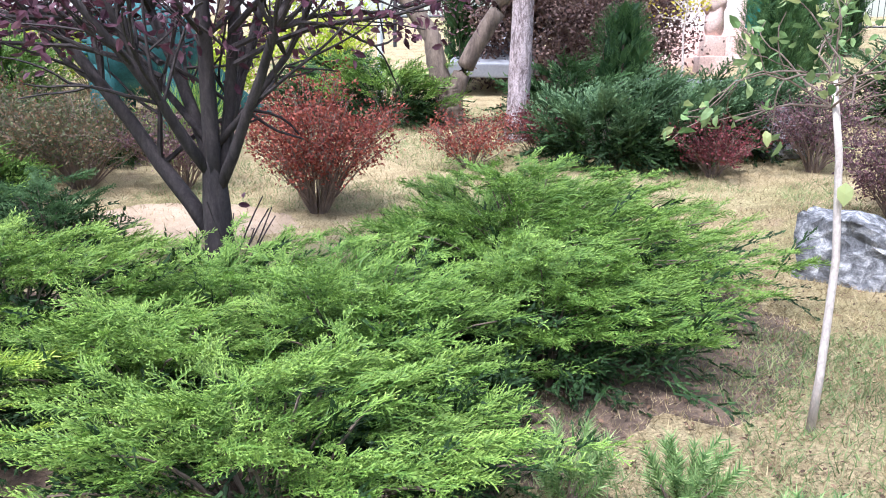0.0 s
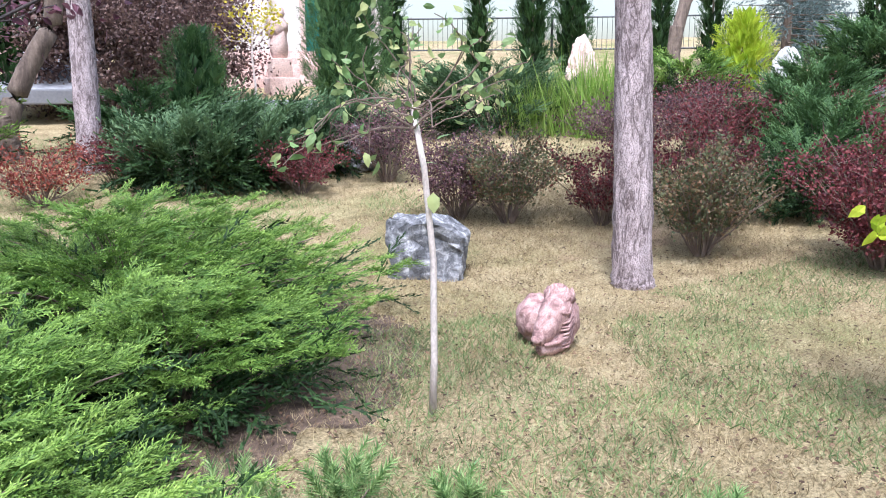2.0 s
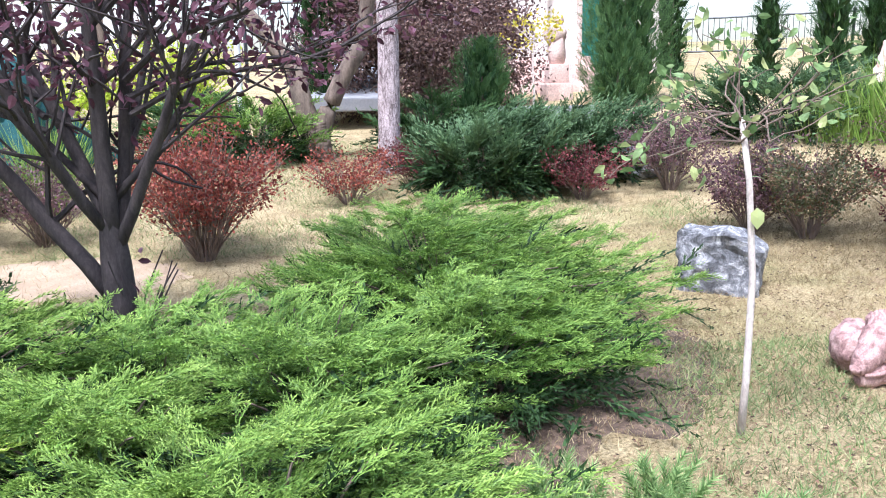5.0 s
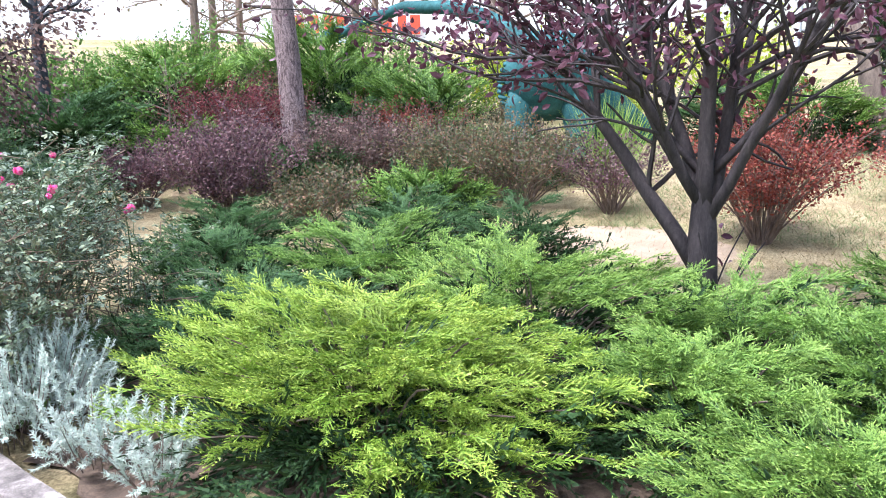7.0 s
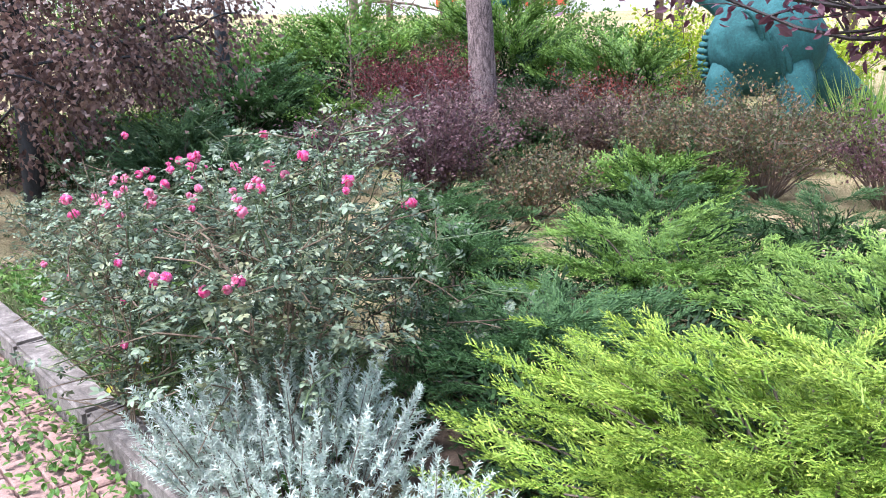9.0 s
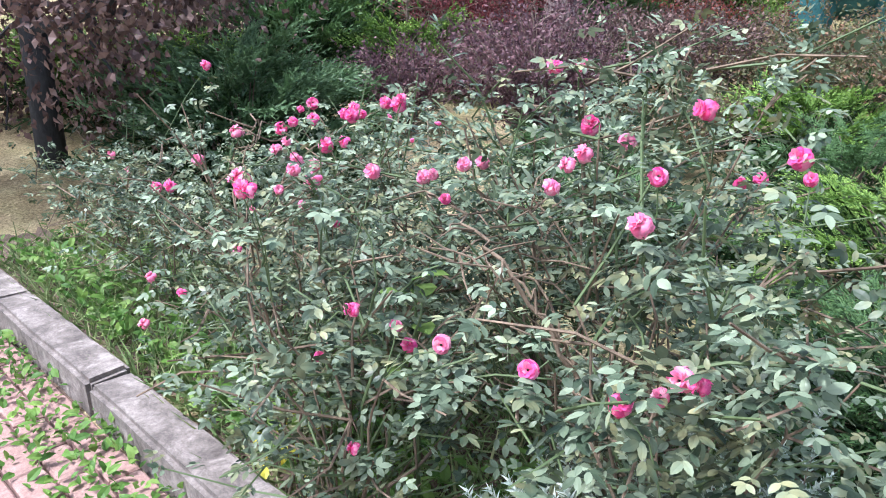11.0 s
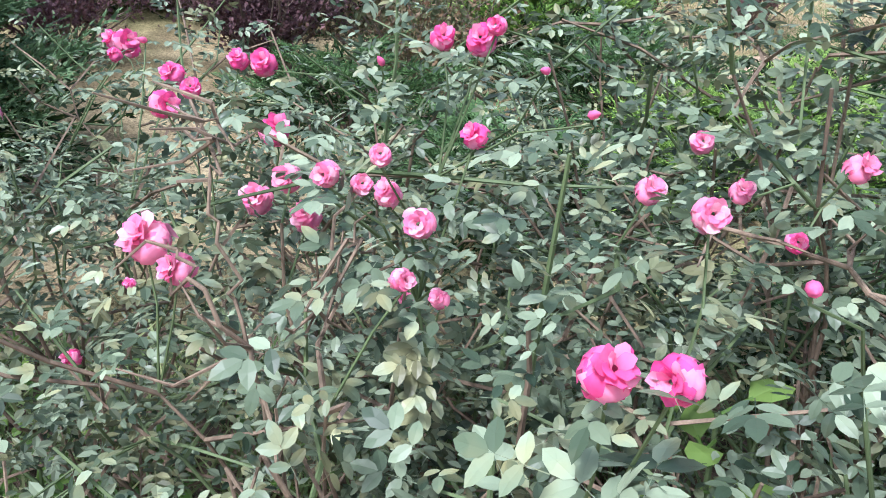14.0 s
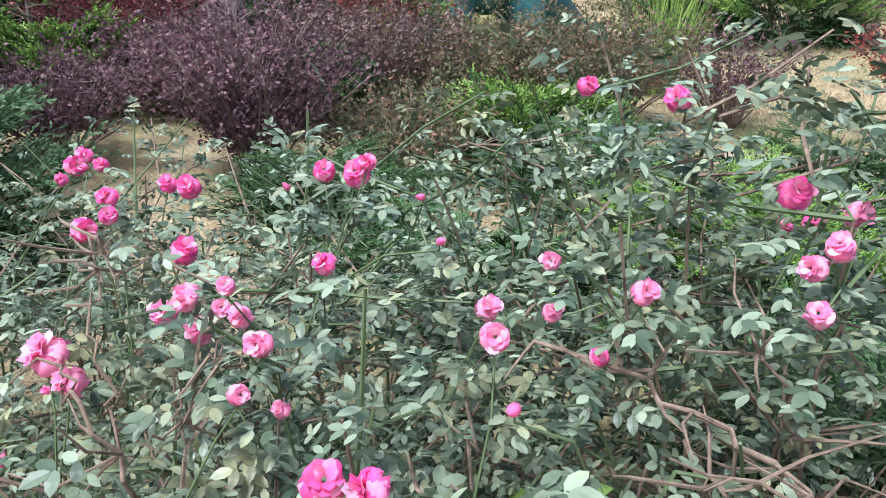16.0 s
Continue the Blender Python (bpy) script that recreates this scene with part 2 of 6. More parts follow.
GREENPAINT = plain_mat("green door paint", (0.01, 0.16, 0.13), 0.5, 0.12, 3)
RED_PAINT = plain_mat("red sign paint", (0.80, 0.10, 0.05), 0.5, 0.06, 3)
SIGN_WHITE = plain_mat("white sign sheet", (0.80, 0.80, 0.82), 0.6, 0.04, 2)
ASPH = plain_mat("grey walkway", (0.30, 0.30, 0.33), 0.9, 0.10, 3)
SLATE = plain_mat("grey slab", (0.26, 0.27, 0.29), 0.6, 0.12, 4)


# ---- mesh helpers ----
class Build:
    """Collects triangles as arrays, for one mesh object."""

    def __init__(self):
        self.v, self.f, self.tip, self.n = [], [], [], 0

    def add(self, v, f, tip=None):
        v, f = np.asarray(v, float).reshape(-1, 3), np.asarray(f, int).reshape(-1, 3)
        self.v.append(v)
        self.f.append(f + self.n)
        self.tip.append(np.zeros(len(v)) if tip is None else np.asarray(tip, float))
        self.n += len(v)
        return self

    def mesh(self, name, mat, smooth=False):
        v, f, tip = np.concatenate(self.v), np.concatenate(self.f), np.concatenate(self.tip)
        me = bpy.data.meshes.new(name)
        me.vertices.add(len(v))
        me.vertices.foreach_set("co", v.ravel())
        me.loops.add(f.size)
        me.loops.foreach_set("vertex_index", f.ravel().astype(np.int32))
        me.polygons.add(len(f))
        me.polygons.foreach_set("loop_start", np.arange(0, f.size, 3, dtype=np.int32))
        if tip.any():
            a = me.attributes.new("tip", "FLOAT", "POINT")
            a.data.foreach_set("value", tip)
        me.update(calc_edges=True)
        me.polygons.foreach_set("use_smooth", np.full(len(f), smooth))
        me.validate()
        me.materials.append(mat)
        return me


def part(name, b, mat, parent, label="", smooth=False, kind=""):
    """Links a Build or a mesh as one mesh object under a thing or a part."""
    ob = new(name, b.mesh(name, mat, smooth) if isinstance(b, Build) else b)
    ob.parent = parent
    return tagged(ob, label, kind=kind)


def thing(name, x, y, z, label, category, group="", kind=""):
    e = new(name)
    e.location = (x, y, z)
    e.empty_display_size = 0.1
    return tagged(e, label, category, group, kind)


def lone(name, b, mat, at, label, category, group="", kind="", smooth=False):
    ob = new(name, b.mesh(name, mat, smooth))
    ob.location = at
    return tagged(ob, label, category, group, kind)


def tube(b, pts, radii, sides=6, knots=0.0, rng=None):
    """A tapered, closed tube along points."""
    pts = np.asarray(pts, float)
    radii = np.broadcast_to(np.asarray(radii, float), (len(pts),))
    tan = np.gradient(pts, axis=0)
    tan /= np.linalg.norm(tan, axis=1, keepdims=True) + 1e-9
    ref = np.where(np.abs(tan[:, 2:3]) > 0.9, [[1.0, 0, 0]], [[0, 0, 1.0]])
    u = np.cross(tan, ref)
    u /= np.linalg.norm(u, axis=1, keepdims=True) + 1e-9
    w = np.cross(tan, u)
    a = np.linspace(0, 2 * np.pi, sides, endpoint=False)
    r = radii[:, None] * np.ones(sides)
    if knots and rng is not None:
        r = r * (1 + knots * rng.standard_normal(r.shape))
    v = pts[:, None] + r[..., None] * (np.cos(a)[None, :, None] * u[:, None] + np.sin(a)[None, :, None] * w[:, None])
    n = len(pts)
    i, j = np.meshgrid(np.arange(n - 1), np.arange(sides), indexing="ij")
    p0, p1 = i * sides + j, i * sides + (j + 1) % sides
    f = np.concatenate([np.stack([p0, p1, p1 + sides], -1).reshape(-1, 3), np.stack([p0, p1 + sides, p0 + sides], -1).reshape(-1, 3)])
    cap = [[n * sides, (k + 1) % sides, k] for k in range(sides)] + [[n * sides + 1, (n - 1) * sides + k, (n - 1) * sides + (k + 1) % sides] for k in range(sides)]
    return b.add(np.concatenate([v.reshape(-1, 3), pts[:1], pts[-1:]]), np.concatenate([f, cap]))


def box(b, c, size, rz=0.0, bevel=0.0):
    """A box with chamfered edges."""
    bm = bmesh.new()
    bmesh.ops.create_cube(bm, size=1.0, matrix=Matrix.Diagonal((*size, 1)))
    if bevel:
        bmesh.ops.bevel(bm, geom=bm.edges[:], offset=bevel, segments=2, profile=0.6, affect="EDGES")
    bmesh.ops.triangulate(bm, faces=bm.faces[:])
    m = pose(*c, 0, 0, rz)
    bm.verts.index_update()
    b.add([m @ v.co for v in bm.verts], [[v.index for v in f.verts] for f in bm.faces])
    bm.free()
    return b


def lump(b, c, radii, seed, rough=0.2, freq=1.6, sub=3, flat=None):
    """A rough stone-like lump; flat cuts it off below that height."""
    bm = bmesh.new()
    bmesh.ops.create_icosphere(bm, subdivisions=sub, radius=1.0)
    off = Vector((seed * 7.3, seed * 3.1, seed * 1.7))
    for v in bm.verts:
        d = 1 + rough * (noise.noise(v.co * freq + off) + 0.5 * noise.noise(v.co * freq * 2.7 + off) + 0.25 * noise.noise(v.co * freq * 6 + off))
        v.co = Vector((v.co.x * radii[0] * d, v.co.y * radii[1] * d, v.co.z * radii[2] * d))
        if flat is not None:
            v.co.z = max(v.co.z, flat)
        v.co += Vector(c)
    bm.verts.index_update()
    b.add([v.co for v in bm.verts], [[v.index for v in f.verts] for f in bm.faces])
    bm.free()
    return b


def lathe(b, c, profile, sides=16):
    """A turned shape from rows of radius and height, closed at both ends."""
    pts = np.array([(c[0], c[1], c[2] + z) for _, z in profile])
    a = np.linspace(0, 2 * np.pi, sides, endpoint=False)
    v = np.concatenate([np.c_[c[0] + r * np.cos(a), c[1] + r * np.sin(a), np.full(sides, c[2] + z)] for r, z in profile] + [pts[:1], pts[-1:]])
    n, f = len(profile), []
    for i in range(n - 1):
        for k in range(sides):
            q = i * sides + k, i * sides + (k + 1) % sides
            f += [[q[0], q[1], q[1] + sides], [q[0], q[1] + sides, q[0] + sides]]
    for k in range(sides):
        f += [[n * sides, (k + 1) % sides, k], [n * sides + 1, (n - 1) * sides + k, (n - 1) * sides + (k + 1) % sides]]
    return b.add(v, f)


def frames(way, spin):
    """Turn matrices whose x axis is way, rolled by spin."""
    x = way / (np.linalg.norm(way, axis=1, keepdims=True) + 1e-9)
    ref = np.where(np.abs(x[:, 2:3]) > 0.95, [[0.0, 1, 0]], [[0, 0, 1.0]])
    y = np.cross(ref, x)
    y /= np.linalg.norm(y, axis=1, keepdims=True) + 1e-9
    z = np.cross(x, y)
    c, s = np.cos(spin)[:, None], np.sin(spin)[:, None]
    return np.stack([x, c * y + s * z, c * z - s * y], -1)


def scatter(b, shape, at, way, size, spin, width=None, tone=None):
    """Adds a copy of shape (vertices, faces, tip) for every row of at, pointing along way."""
    v, f, tip = shape
    m = frames(way, spin)
    s = np.ones((len(at), 1, 3)) * size[:, None, None]
    if width is not None:
        s[:, :, 1:] *= width[:, None, None]
    p = np.einsum("nij,nkj->nki", m, v[None] * s) + at[:, None]
    k = len(v)
    ff = (f[None] + (np.arange(len(at)) * k)[:, None, None]).reshape(-1, 3)
    tips = np.tile(tip, len(at))
    return b.add(p.reshape(-1, 3), ff, tips if tone is None else tips * np.repeat(tone, k))


def plume_shape(rng, twigs=9, leaves=5, spread=0.36, droop=0.10, fat=0.019):
    """A flat juniper spray of length 1 along x: forward-swept side twigs, each a dense tuft of stubby scales."""
    v, f, tip = [], [], []

    def blade(p, q, w, t0, t1):
        d = q - p
        side = np.cross(d, [0, 0, 1.0] + 0.5 * rng.standard_normal(3))
        side = side / (np.linalg.norm(side) + 1e-9) * w
        k = len(v)
        v.extend([p - side, p + side, q])
        tip.extend([t0, t0, t1])
        f.append([k, k + 1, k + 2])

    def axis(s):
        return np.array([s, 0.03 * math.sin(5 * s), 0.15 * math.sin(1.8 * s) - droop * s * s])

    for i in range(3):
        blade(axis(i * 0.33), axis(i * 0.33 + 0.42), fat * 0.9, 0.0, 0.2)
    for i in range(twigs):
        s = 0.12 + 0.86 * (i + 0.6 * rng.random()) / twigs
        side = 1 if i % 2 else -1
        ln = spread * (1.15 - 0.75 * s) * (0.75 + 0.5 * rng.random())
        d = np.array([0.9, side * (0.35 + 0.35 * rng.random()), 0.16 + 0.22 * rng.standard_normal()])
        d /= np.linalg.norm(d)
        p = axis(s)
        blade(p, p + d * ln, fat, 0.02 + 0.2 * s, 0.2 + 0.4 * s)
        for j in range(leaves):
            h = 0.25 + 0.75 * (j + rng.random()) / leaves
            e = d + 0.55 * rng.standard_normal(3) * [0.3, 0.8, 0.7] + [0.15, 0, 0.12]
            e /= np.linalg.norm(e)
            pp = p + d * ln * h
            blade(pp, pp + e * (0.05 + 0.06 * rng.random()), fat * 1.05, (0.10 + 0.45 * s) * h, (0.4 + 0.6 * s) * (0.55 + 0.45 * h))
    return np.array(v), np.array(f), np.array(tip)


def leaf_shape(width=0.55, fold=0.16, bend=0.12):
    """An oval leaf of length 1 along x, folded along its rib."""
    v = np.array([[0, 0, 0], [0.28, width * 0.42, fold * 0.6], [0.65, width * 0.40, fold * 0.5 - bend * 0.4], [1, 0, -bend], [0.65, -width * 0.40, fold * 0.5 - bend * 0.4], [0.28, -width * 0.42, fold * 0.6], [0.5, 0, 0.02]])
    f = np.array([[0, 6, 1], [1, 6, 2], [2, 6, 3], [3, 6, 4], [4, 6, 5], [5, 6, 0]])
    return v, f, np.zeros(7)


def small_leaf():
    """A diamond-shaped leaf for small or far foliage."""
    v = np.array([[0, 0, 0], [0.45, 0.27, 0.1], [1, 0, -0.05], [0.45, -0.27, 0.1]])
    return v, np.array([[0, 1, 3], [1, 2, 3]]), np.zeros(4)


def compound_shape():
    """A rose leaf: a stalk and five leaflets."""
    lv = np.array([[0, 0, 0], [0.3, 0.26, 0.07], [0.68, 0.24, 0.0], [1, 0, -0.14], [0.68, -0.24, 0.0], [0.3, -0.26, 0.07]])
    lf = np.array([[0, 3, 1], [1, 3, 2], [0, 5, 3], [5, 4, 3]])
    v, f = [np.array([[0, 0.008, 0], [0, -0.008, 0], [0.75, 0, -0.02]])], [np.array([[0, 1, 2]])]
    k = 3
    for x, turn, size in ((0.62, 0, 0.46), (0.56, 62, 0.42), (0.56, -62, 0.42), (0.26, 68, 0.36), (0.26, -68, 0.36)):
        m = np.array(pose(0, 0, 0, 8 if turn > 0 else -8, 6, turn).to_3x3())
        v.append((lv * size) @ m.T + [x, 0, -0.02 * x])
        f.append(lf + k)
        k += len(lv)
    v, f = np.concatenate(v), np.concatenate(f)
    return v, f, np.zeros(len(v))


def compound_fine():
    """A rose leaf whose leaflets have a rounder outline."""
    v, f, k = [np.array([[0, 0.006, 0], [0, -0.006, 0], [0.75, 0, -0.02]])], [np.array([[0, 1, 2]])], 3
    lv = np.array([[0, 0, 0], [0.16, 0.18, 0.01], [0.45, 0.27, 0.0], [0.78, 0.19, -0.06], [1, 0, -0.15], [0.78, -0.19, -0.06], [0.45, -0.27, 0.0], [0.16, -0.18, 0.01], [0.5, 0, -0.03]])
    lf = np.array([[8, k, (k + 1) % 8] for k in range(8)])[:, ::-1]
    for x, turn, size in ((0.62, 0, 0.46), (0.56, 62, 0.42), (0.56, -62, 0.42), (0.26, 68, 0.36), (0.26, -68, 0.36)):
        m = np.array(pose(0, 0, 0, 8 if turn > 0 else -8, 6, turn).to_3x3())
        v.append((lv * size) @ m.T + [x, 0, -0.02 * x])
        f.append(lf + k)
        k += len(lv)
    v, f = np.concatenate(v), np.concatenate(f)
    return v, f, np.zeros(len(v))


def needle_shape(rng, n=26, length=1.0, open_=0.35, fat=0.012):
    """A shoot with needles round it, length 1 along x."""
    v, f = [], []
    for i in range(n):
        s = 0.05 + 0.9 * i / n
        a = i * 2.4
        d = np.array([1.0, open_ * 2.2 * math.cos(a), open_ * 2.2 * math.sin(a)])
        d /= np.linalg.norm(d)
        p = np.array([s * 0.8, 0, 0])
        side = np.cross(d, rng.standard_normal(3))
        side = side / np.linalg.norm(side) * fat
        k = len(v)
        v += [p - side, p + side, p + d * 0.3 * length]
        f.append([k, k + 1, k + 2])
    k = len(v)
    v += [np.array([0, fat, 0]), np.array([0, -fat, 0]), np.array([0.9, 0, 0])]
    f.append([k, k + 1, k + 2])
    return np.array(v), np.array(f), np.zeros(len(v))


def straw_shape():
    """A short flat grass blade, one triangle."""
    return np.array([[0, 0.045, 0], [0, -0.045, 0], [1, 0, 0]]), np.array([[0, 1, 2]]), np.zeros(3)


def blade_shape():
    """A grass blade of length 1 along x that bends over."""
    v = np.array([[0, 0.5, 0], [0, -0.5, 0], [0.5, 0.38, 0.03], [0.5, -0.38, 0.03], [1, 0, -0.12]]) * [1, 0.03, 1]
    return v, np.array([[0, 1, 2], [1, 3, 2], [2, 3, 4]]), np.zeros(5)


SHAPE_RNG = np.random.default_rng(5)
PLUMES = [plume_shape(SHAPE_RNG) for _ in range(5)]
PLUMES_FAR = [plume_shape(SHAPE_RNG, 7, 3, 0.30, 0.10, 0.024) for _ in range(3)]
LEAF, SMALL, ROSE5, BLADE, STRAW = leaf_shape(), small_leaf(), compound_shape(), blade_shape(), straw_shape()
ROSE_FINE = compound_fine()
NEEDLES = needle_shape(SHAPE_RNG, 13, 1.0, 0.35, 0.03)


def rise(x, y):
    """The height of the ground: level near the path, climbing behind."""
    r = math.hypot(x + 1, y) if y > 0 else abs(x + 1) * 0.7
    d = max(0.0, r - 6.2)
    hollow = 0.45 * math.exp(-((x + 5.4) ** 2 + (y - 11.8) ** 2) / 5.0)
    return min(3.4, 0.13 * d * d / (d + 0.6)) - hollow if d else 0.0


# ---- ground, path, kerb ----
KERB_A, KERB_B = (-9.0, 1.965), (9.0, -1.06)


def kerb_y(x):
    return KERB_A[1] + (x - KERB_A[0]) * (KERB_B[1] - KERB_A[1]) / (KERB_B[0] - KERB_A[0])


def make_ground():
    b = Build()
    xs = np.unique(np.concatenate([np.linspace(-900, -45, 8), np.linspace(-45, 45, 150), np.linspace(45, 900, 8)]))
    ys = np.unique(np.concatenate([np.linspace(-900, -8, 8), np.linspace(-8, 60, 130), np.linspace(60, 900, 8)]))
    v = []
    for y in ys:
        for x in xs:
            z = rise(x, y) + 0.02 * noise.noise(Vector((x * 0.9, y * 0.9, 0)))
            k = kerb_y(x)
            if y < k:
                z = -0.06
            v.append((x, y, z))
    nx = len(xs)
    i, j = np.meshgrid(np.arange(len(ys) - 1), np.arange(nx - 1), indexing="ij")
    p = (i * nx + j).ravel()
    f = np.concatenate([np.c_[p, p + 1, p + nx + 1], np.c_[p, p + nx + 1, p + nx]])
    g = lone("ground", b.add(v, f), LAWN, (0, 0, 0), "dry yellowish autumn lawn rising gently up a slope", "ground", kind="structure", smooth=True)
    return g


GROUND = make_ground()


def make_path():
    ang = math.degrees(math.atan2(KERB_B[1] - KERB_A[1], KERB_B[0] - KERB_A[0]))
    c, s = math.cos(radians(ang)), math.sin(radians(ang))
    b = Build()
    box(b, (0, 0, 0), (24, 2.9, 0.06), 0)
    bed = lone("pavement", b, SAND, (-1.0 + 1.62 * s, kerb_y(-1.0) - 1.62 * c, -0.055), "garden path of red clay pavers with weedy joints", "path", kind="structure")
    bed.rotation_euler = (0, 0, radians(ang))
    rng = random.Random(4)
    kb = thing("kerb", 0, 0, 0, "weathered grey concrete kerb stones along the bed", "kerb", kind="structure")
    shapes = []
    for q in range(3):
        bm = bmesh.new()
        bmesh.ops.create_cube(bm, size=1.0, matrix=Matrix.Diagonal((0.985, 0.15, 0.24, 1)))
        bmesh.ops.bevel(bm, geom=bm.edges[:], offset=0.016, segments=2, affect="EDGES")
        bmesh.ops.subdivide_edges(bm, edges=[e for e in bm.edges if e.calc_length() > 0.5], cuts=6)
        for v in bm.verts:
            v.co += 0.006 * noise.noise_vector(v.co * 6 + Vector((q * 5, 0, 0)))
        me = bpy.data.meshes.new("kerb_stone")
        bm.to_mesh(me)
        bm.free()
        me.materials.append(KERB)
        shapes.append(me)
    for i in range(17):
        u = -8.4 + i * 1.0
        ob = new("kerb_stone", shapes[i % 3])
        ob.parent = kb
        ob.matrix_basis = pose(u * c - 0.075 * -s, kerb_y(0) + u * s - 0.075 * c, rng.uniform(-0.008, 0.006), rng.uniform(-1.5, 1.5), 0, ang + rng.uniform(-0.5, 0.5))
    me = bpy.data.meshes.new("paver")
    bm = bmesh.new()
    bmesh.ops.create_cube(bm, size=1.0, matrix=Matrix.Diagonal((0.192, 0.092, 0.05, 1)))
    bmesh.ops.bevel(bm, geom=[e for e in bm.edges if min(v.co.z for v in e.verts) > 0], offset=0.006, segments=1, affect="EDGES")
    bm.to_mesh(me)
    bm.free()
    me.materials.append(PAVER)
    for r in range(7):
        for k in range(40):
            u = -7.2 + k * 0.2 + (0.1 if r % 2 else 0)
            w = -0.21 - r * 0.1
            ob = new("paver", me)
            ob.parent = bed
            ob.matrix_basis = pose(u + 1.0 / c * 1.0, w + 1.62, 0.035 + rng.uniform(-0.004, 0.004), rng.uniform(-1, 1), rng.uniform(-1, 1), rng.uniform(-1, 1))


make_path()


# ---- plants ----
def juniper(name, x, y, rx, ry, h, mat, seed, branches=60, per=26, size=(0.20, 0.34), lean=(0.0, 0.0), far=False, label="", group="spreading junipers", z=None, up=0.20):
    """A spreading juniper: woody branches from the middle, each carrying arching sprays."""
    rng = np.random.default_rng(seed)
    root = thing(name, x, y, rise(x, y) if z is None else z, label, "shrub", group)
    wood, leaf, core = Build(), Build(), Build()
    at, way, sz, inner, tone = [], [], [], [], []
    for i in range(branches):
        a = 2.399963 * i + rng.uniform(-0.3, 0.3)
        rho = math.sqrt((i + 0.5) / branches) * rng.uniform(0.88, 1.1)
        tx, ty = math.cos(a) * rx * rho + lean[0] * rho, math.sin(a) * ry * rho + lean[1] * rho
        tz = h * (1.0 - 0.50 * rho ** 2.6) * rng.uniform(0.60, 1.12)
        sx, sy = tx * 0.22, ty * 0.22
        s = np.linspace(0, 1, 7)[:, None]
        p0, p1, p2 = np.array([sx, sy, 0.02]), np.array([tx * 0.55, ty * 0.55, tz * 1.0]), np.array([tx, ty, tz])
        curve = (1 - s) ** 2 * p0 + 2 * s * (1 - s) * p1 + s ** 2 * p2
        tube(wood, curve[:6] - [0, 0, 0.03], np.linspace(0.009, 0.003, 6), 4)
        out = np.array([tx + lean[0] * 1.2, ty + lean[1] * 1.2, 0.0])
        out = out / (np.linalg.norm(out) + 1e-6)
        side = np.array([-out[1], out[0], 0])
        # added low sprays inside, coloured dark so the gaps between tufts look shaded
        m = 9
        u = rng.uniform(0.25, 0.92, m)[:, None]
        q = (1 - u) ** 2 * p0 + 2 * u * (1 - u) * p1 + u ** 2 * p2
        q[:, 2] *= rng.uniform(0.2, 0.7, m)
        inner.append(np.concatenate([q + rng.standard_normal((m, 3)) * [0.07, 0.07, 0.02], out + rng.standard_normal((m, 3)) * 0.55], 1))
        tufts = max(3, per // 6)
        for k in range(tufts):
            u = 1 - (k / tufts) * 0.57 if k else 1.0
            u = min(1.0, u + rng.uniform(-0.05, 0.05))
            sw = rng.standard_normal() * (0.25 if k == 0 else 0.8)
            q = (1 - u) ** 2 * p0 + 2 * u * (1 - u) * p1 + u ** 2 * p2
            q = q + side * sw * 0.15 * (rx + ry) / 2 * (1.7 - u) + np.array([0, 0, 0.03 * rng.standard_normal()])
            way0 = out + side * sw * 0.6 + np.array([0, 0, up + 0.12 * rng.standard_normal()])
            n = 6 if far else 10
            d = way0 + side * rng.standard_normal(n)[:, None] * 0.42 + np.array([0, 0, 1.0]) * (0.06 + 0.16 * rng.standard_normal(n))[:, None]
            at.append(q + d * rng.uniform(-0.12 if far else -0.22, 0.03, n)[:, None]), way.append(d), sz.append(rng.uniform(*size, n) * rng.uniform(0.65, 0.95) * (1.0 if far else 0.62))
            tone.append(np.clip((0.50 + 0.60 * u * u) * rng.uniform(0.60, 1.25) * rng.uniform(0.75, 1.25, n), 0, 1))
    at, way, sz, tone = np.concatenate(at), np.concatenate(way), np.concatenate(sz), np.concatenate(tone)
    at[:, 2] = np.maximum(at[:, 2], 0.03)
    shapes = PLUMES_FAR if far else PLUMES
    pick = rng.integers(0, len(shapes), len(at))
    for k, shape in enumerate(shapes):
        on = pick == k
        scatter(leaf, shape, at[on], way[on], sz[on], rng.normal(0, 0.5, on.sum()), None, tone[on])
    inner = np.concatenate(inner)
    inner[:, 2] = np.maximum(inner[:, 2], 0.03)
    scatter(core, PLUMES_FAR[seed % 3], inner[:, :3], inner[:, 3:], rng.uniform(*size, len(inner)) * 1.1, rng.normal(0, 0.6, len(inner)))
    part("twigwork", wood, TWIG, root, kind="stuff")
    part("inner_foliage", core, JUN_GAP_SHADE, root, kind="stuff")
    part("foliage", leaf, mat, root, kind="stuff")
    return root


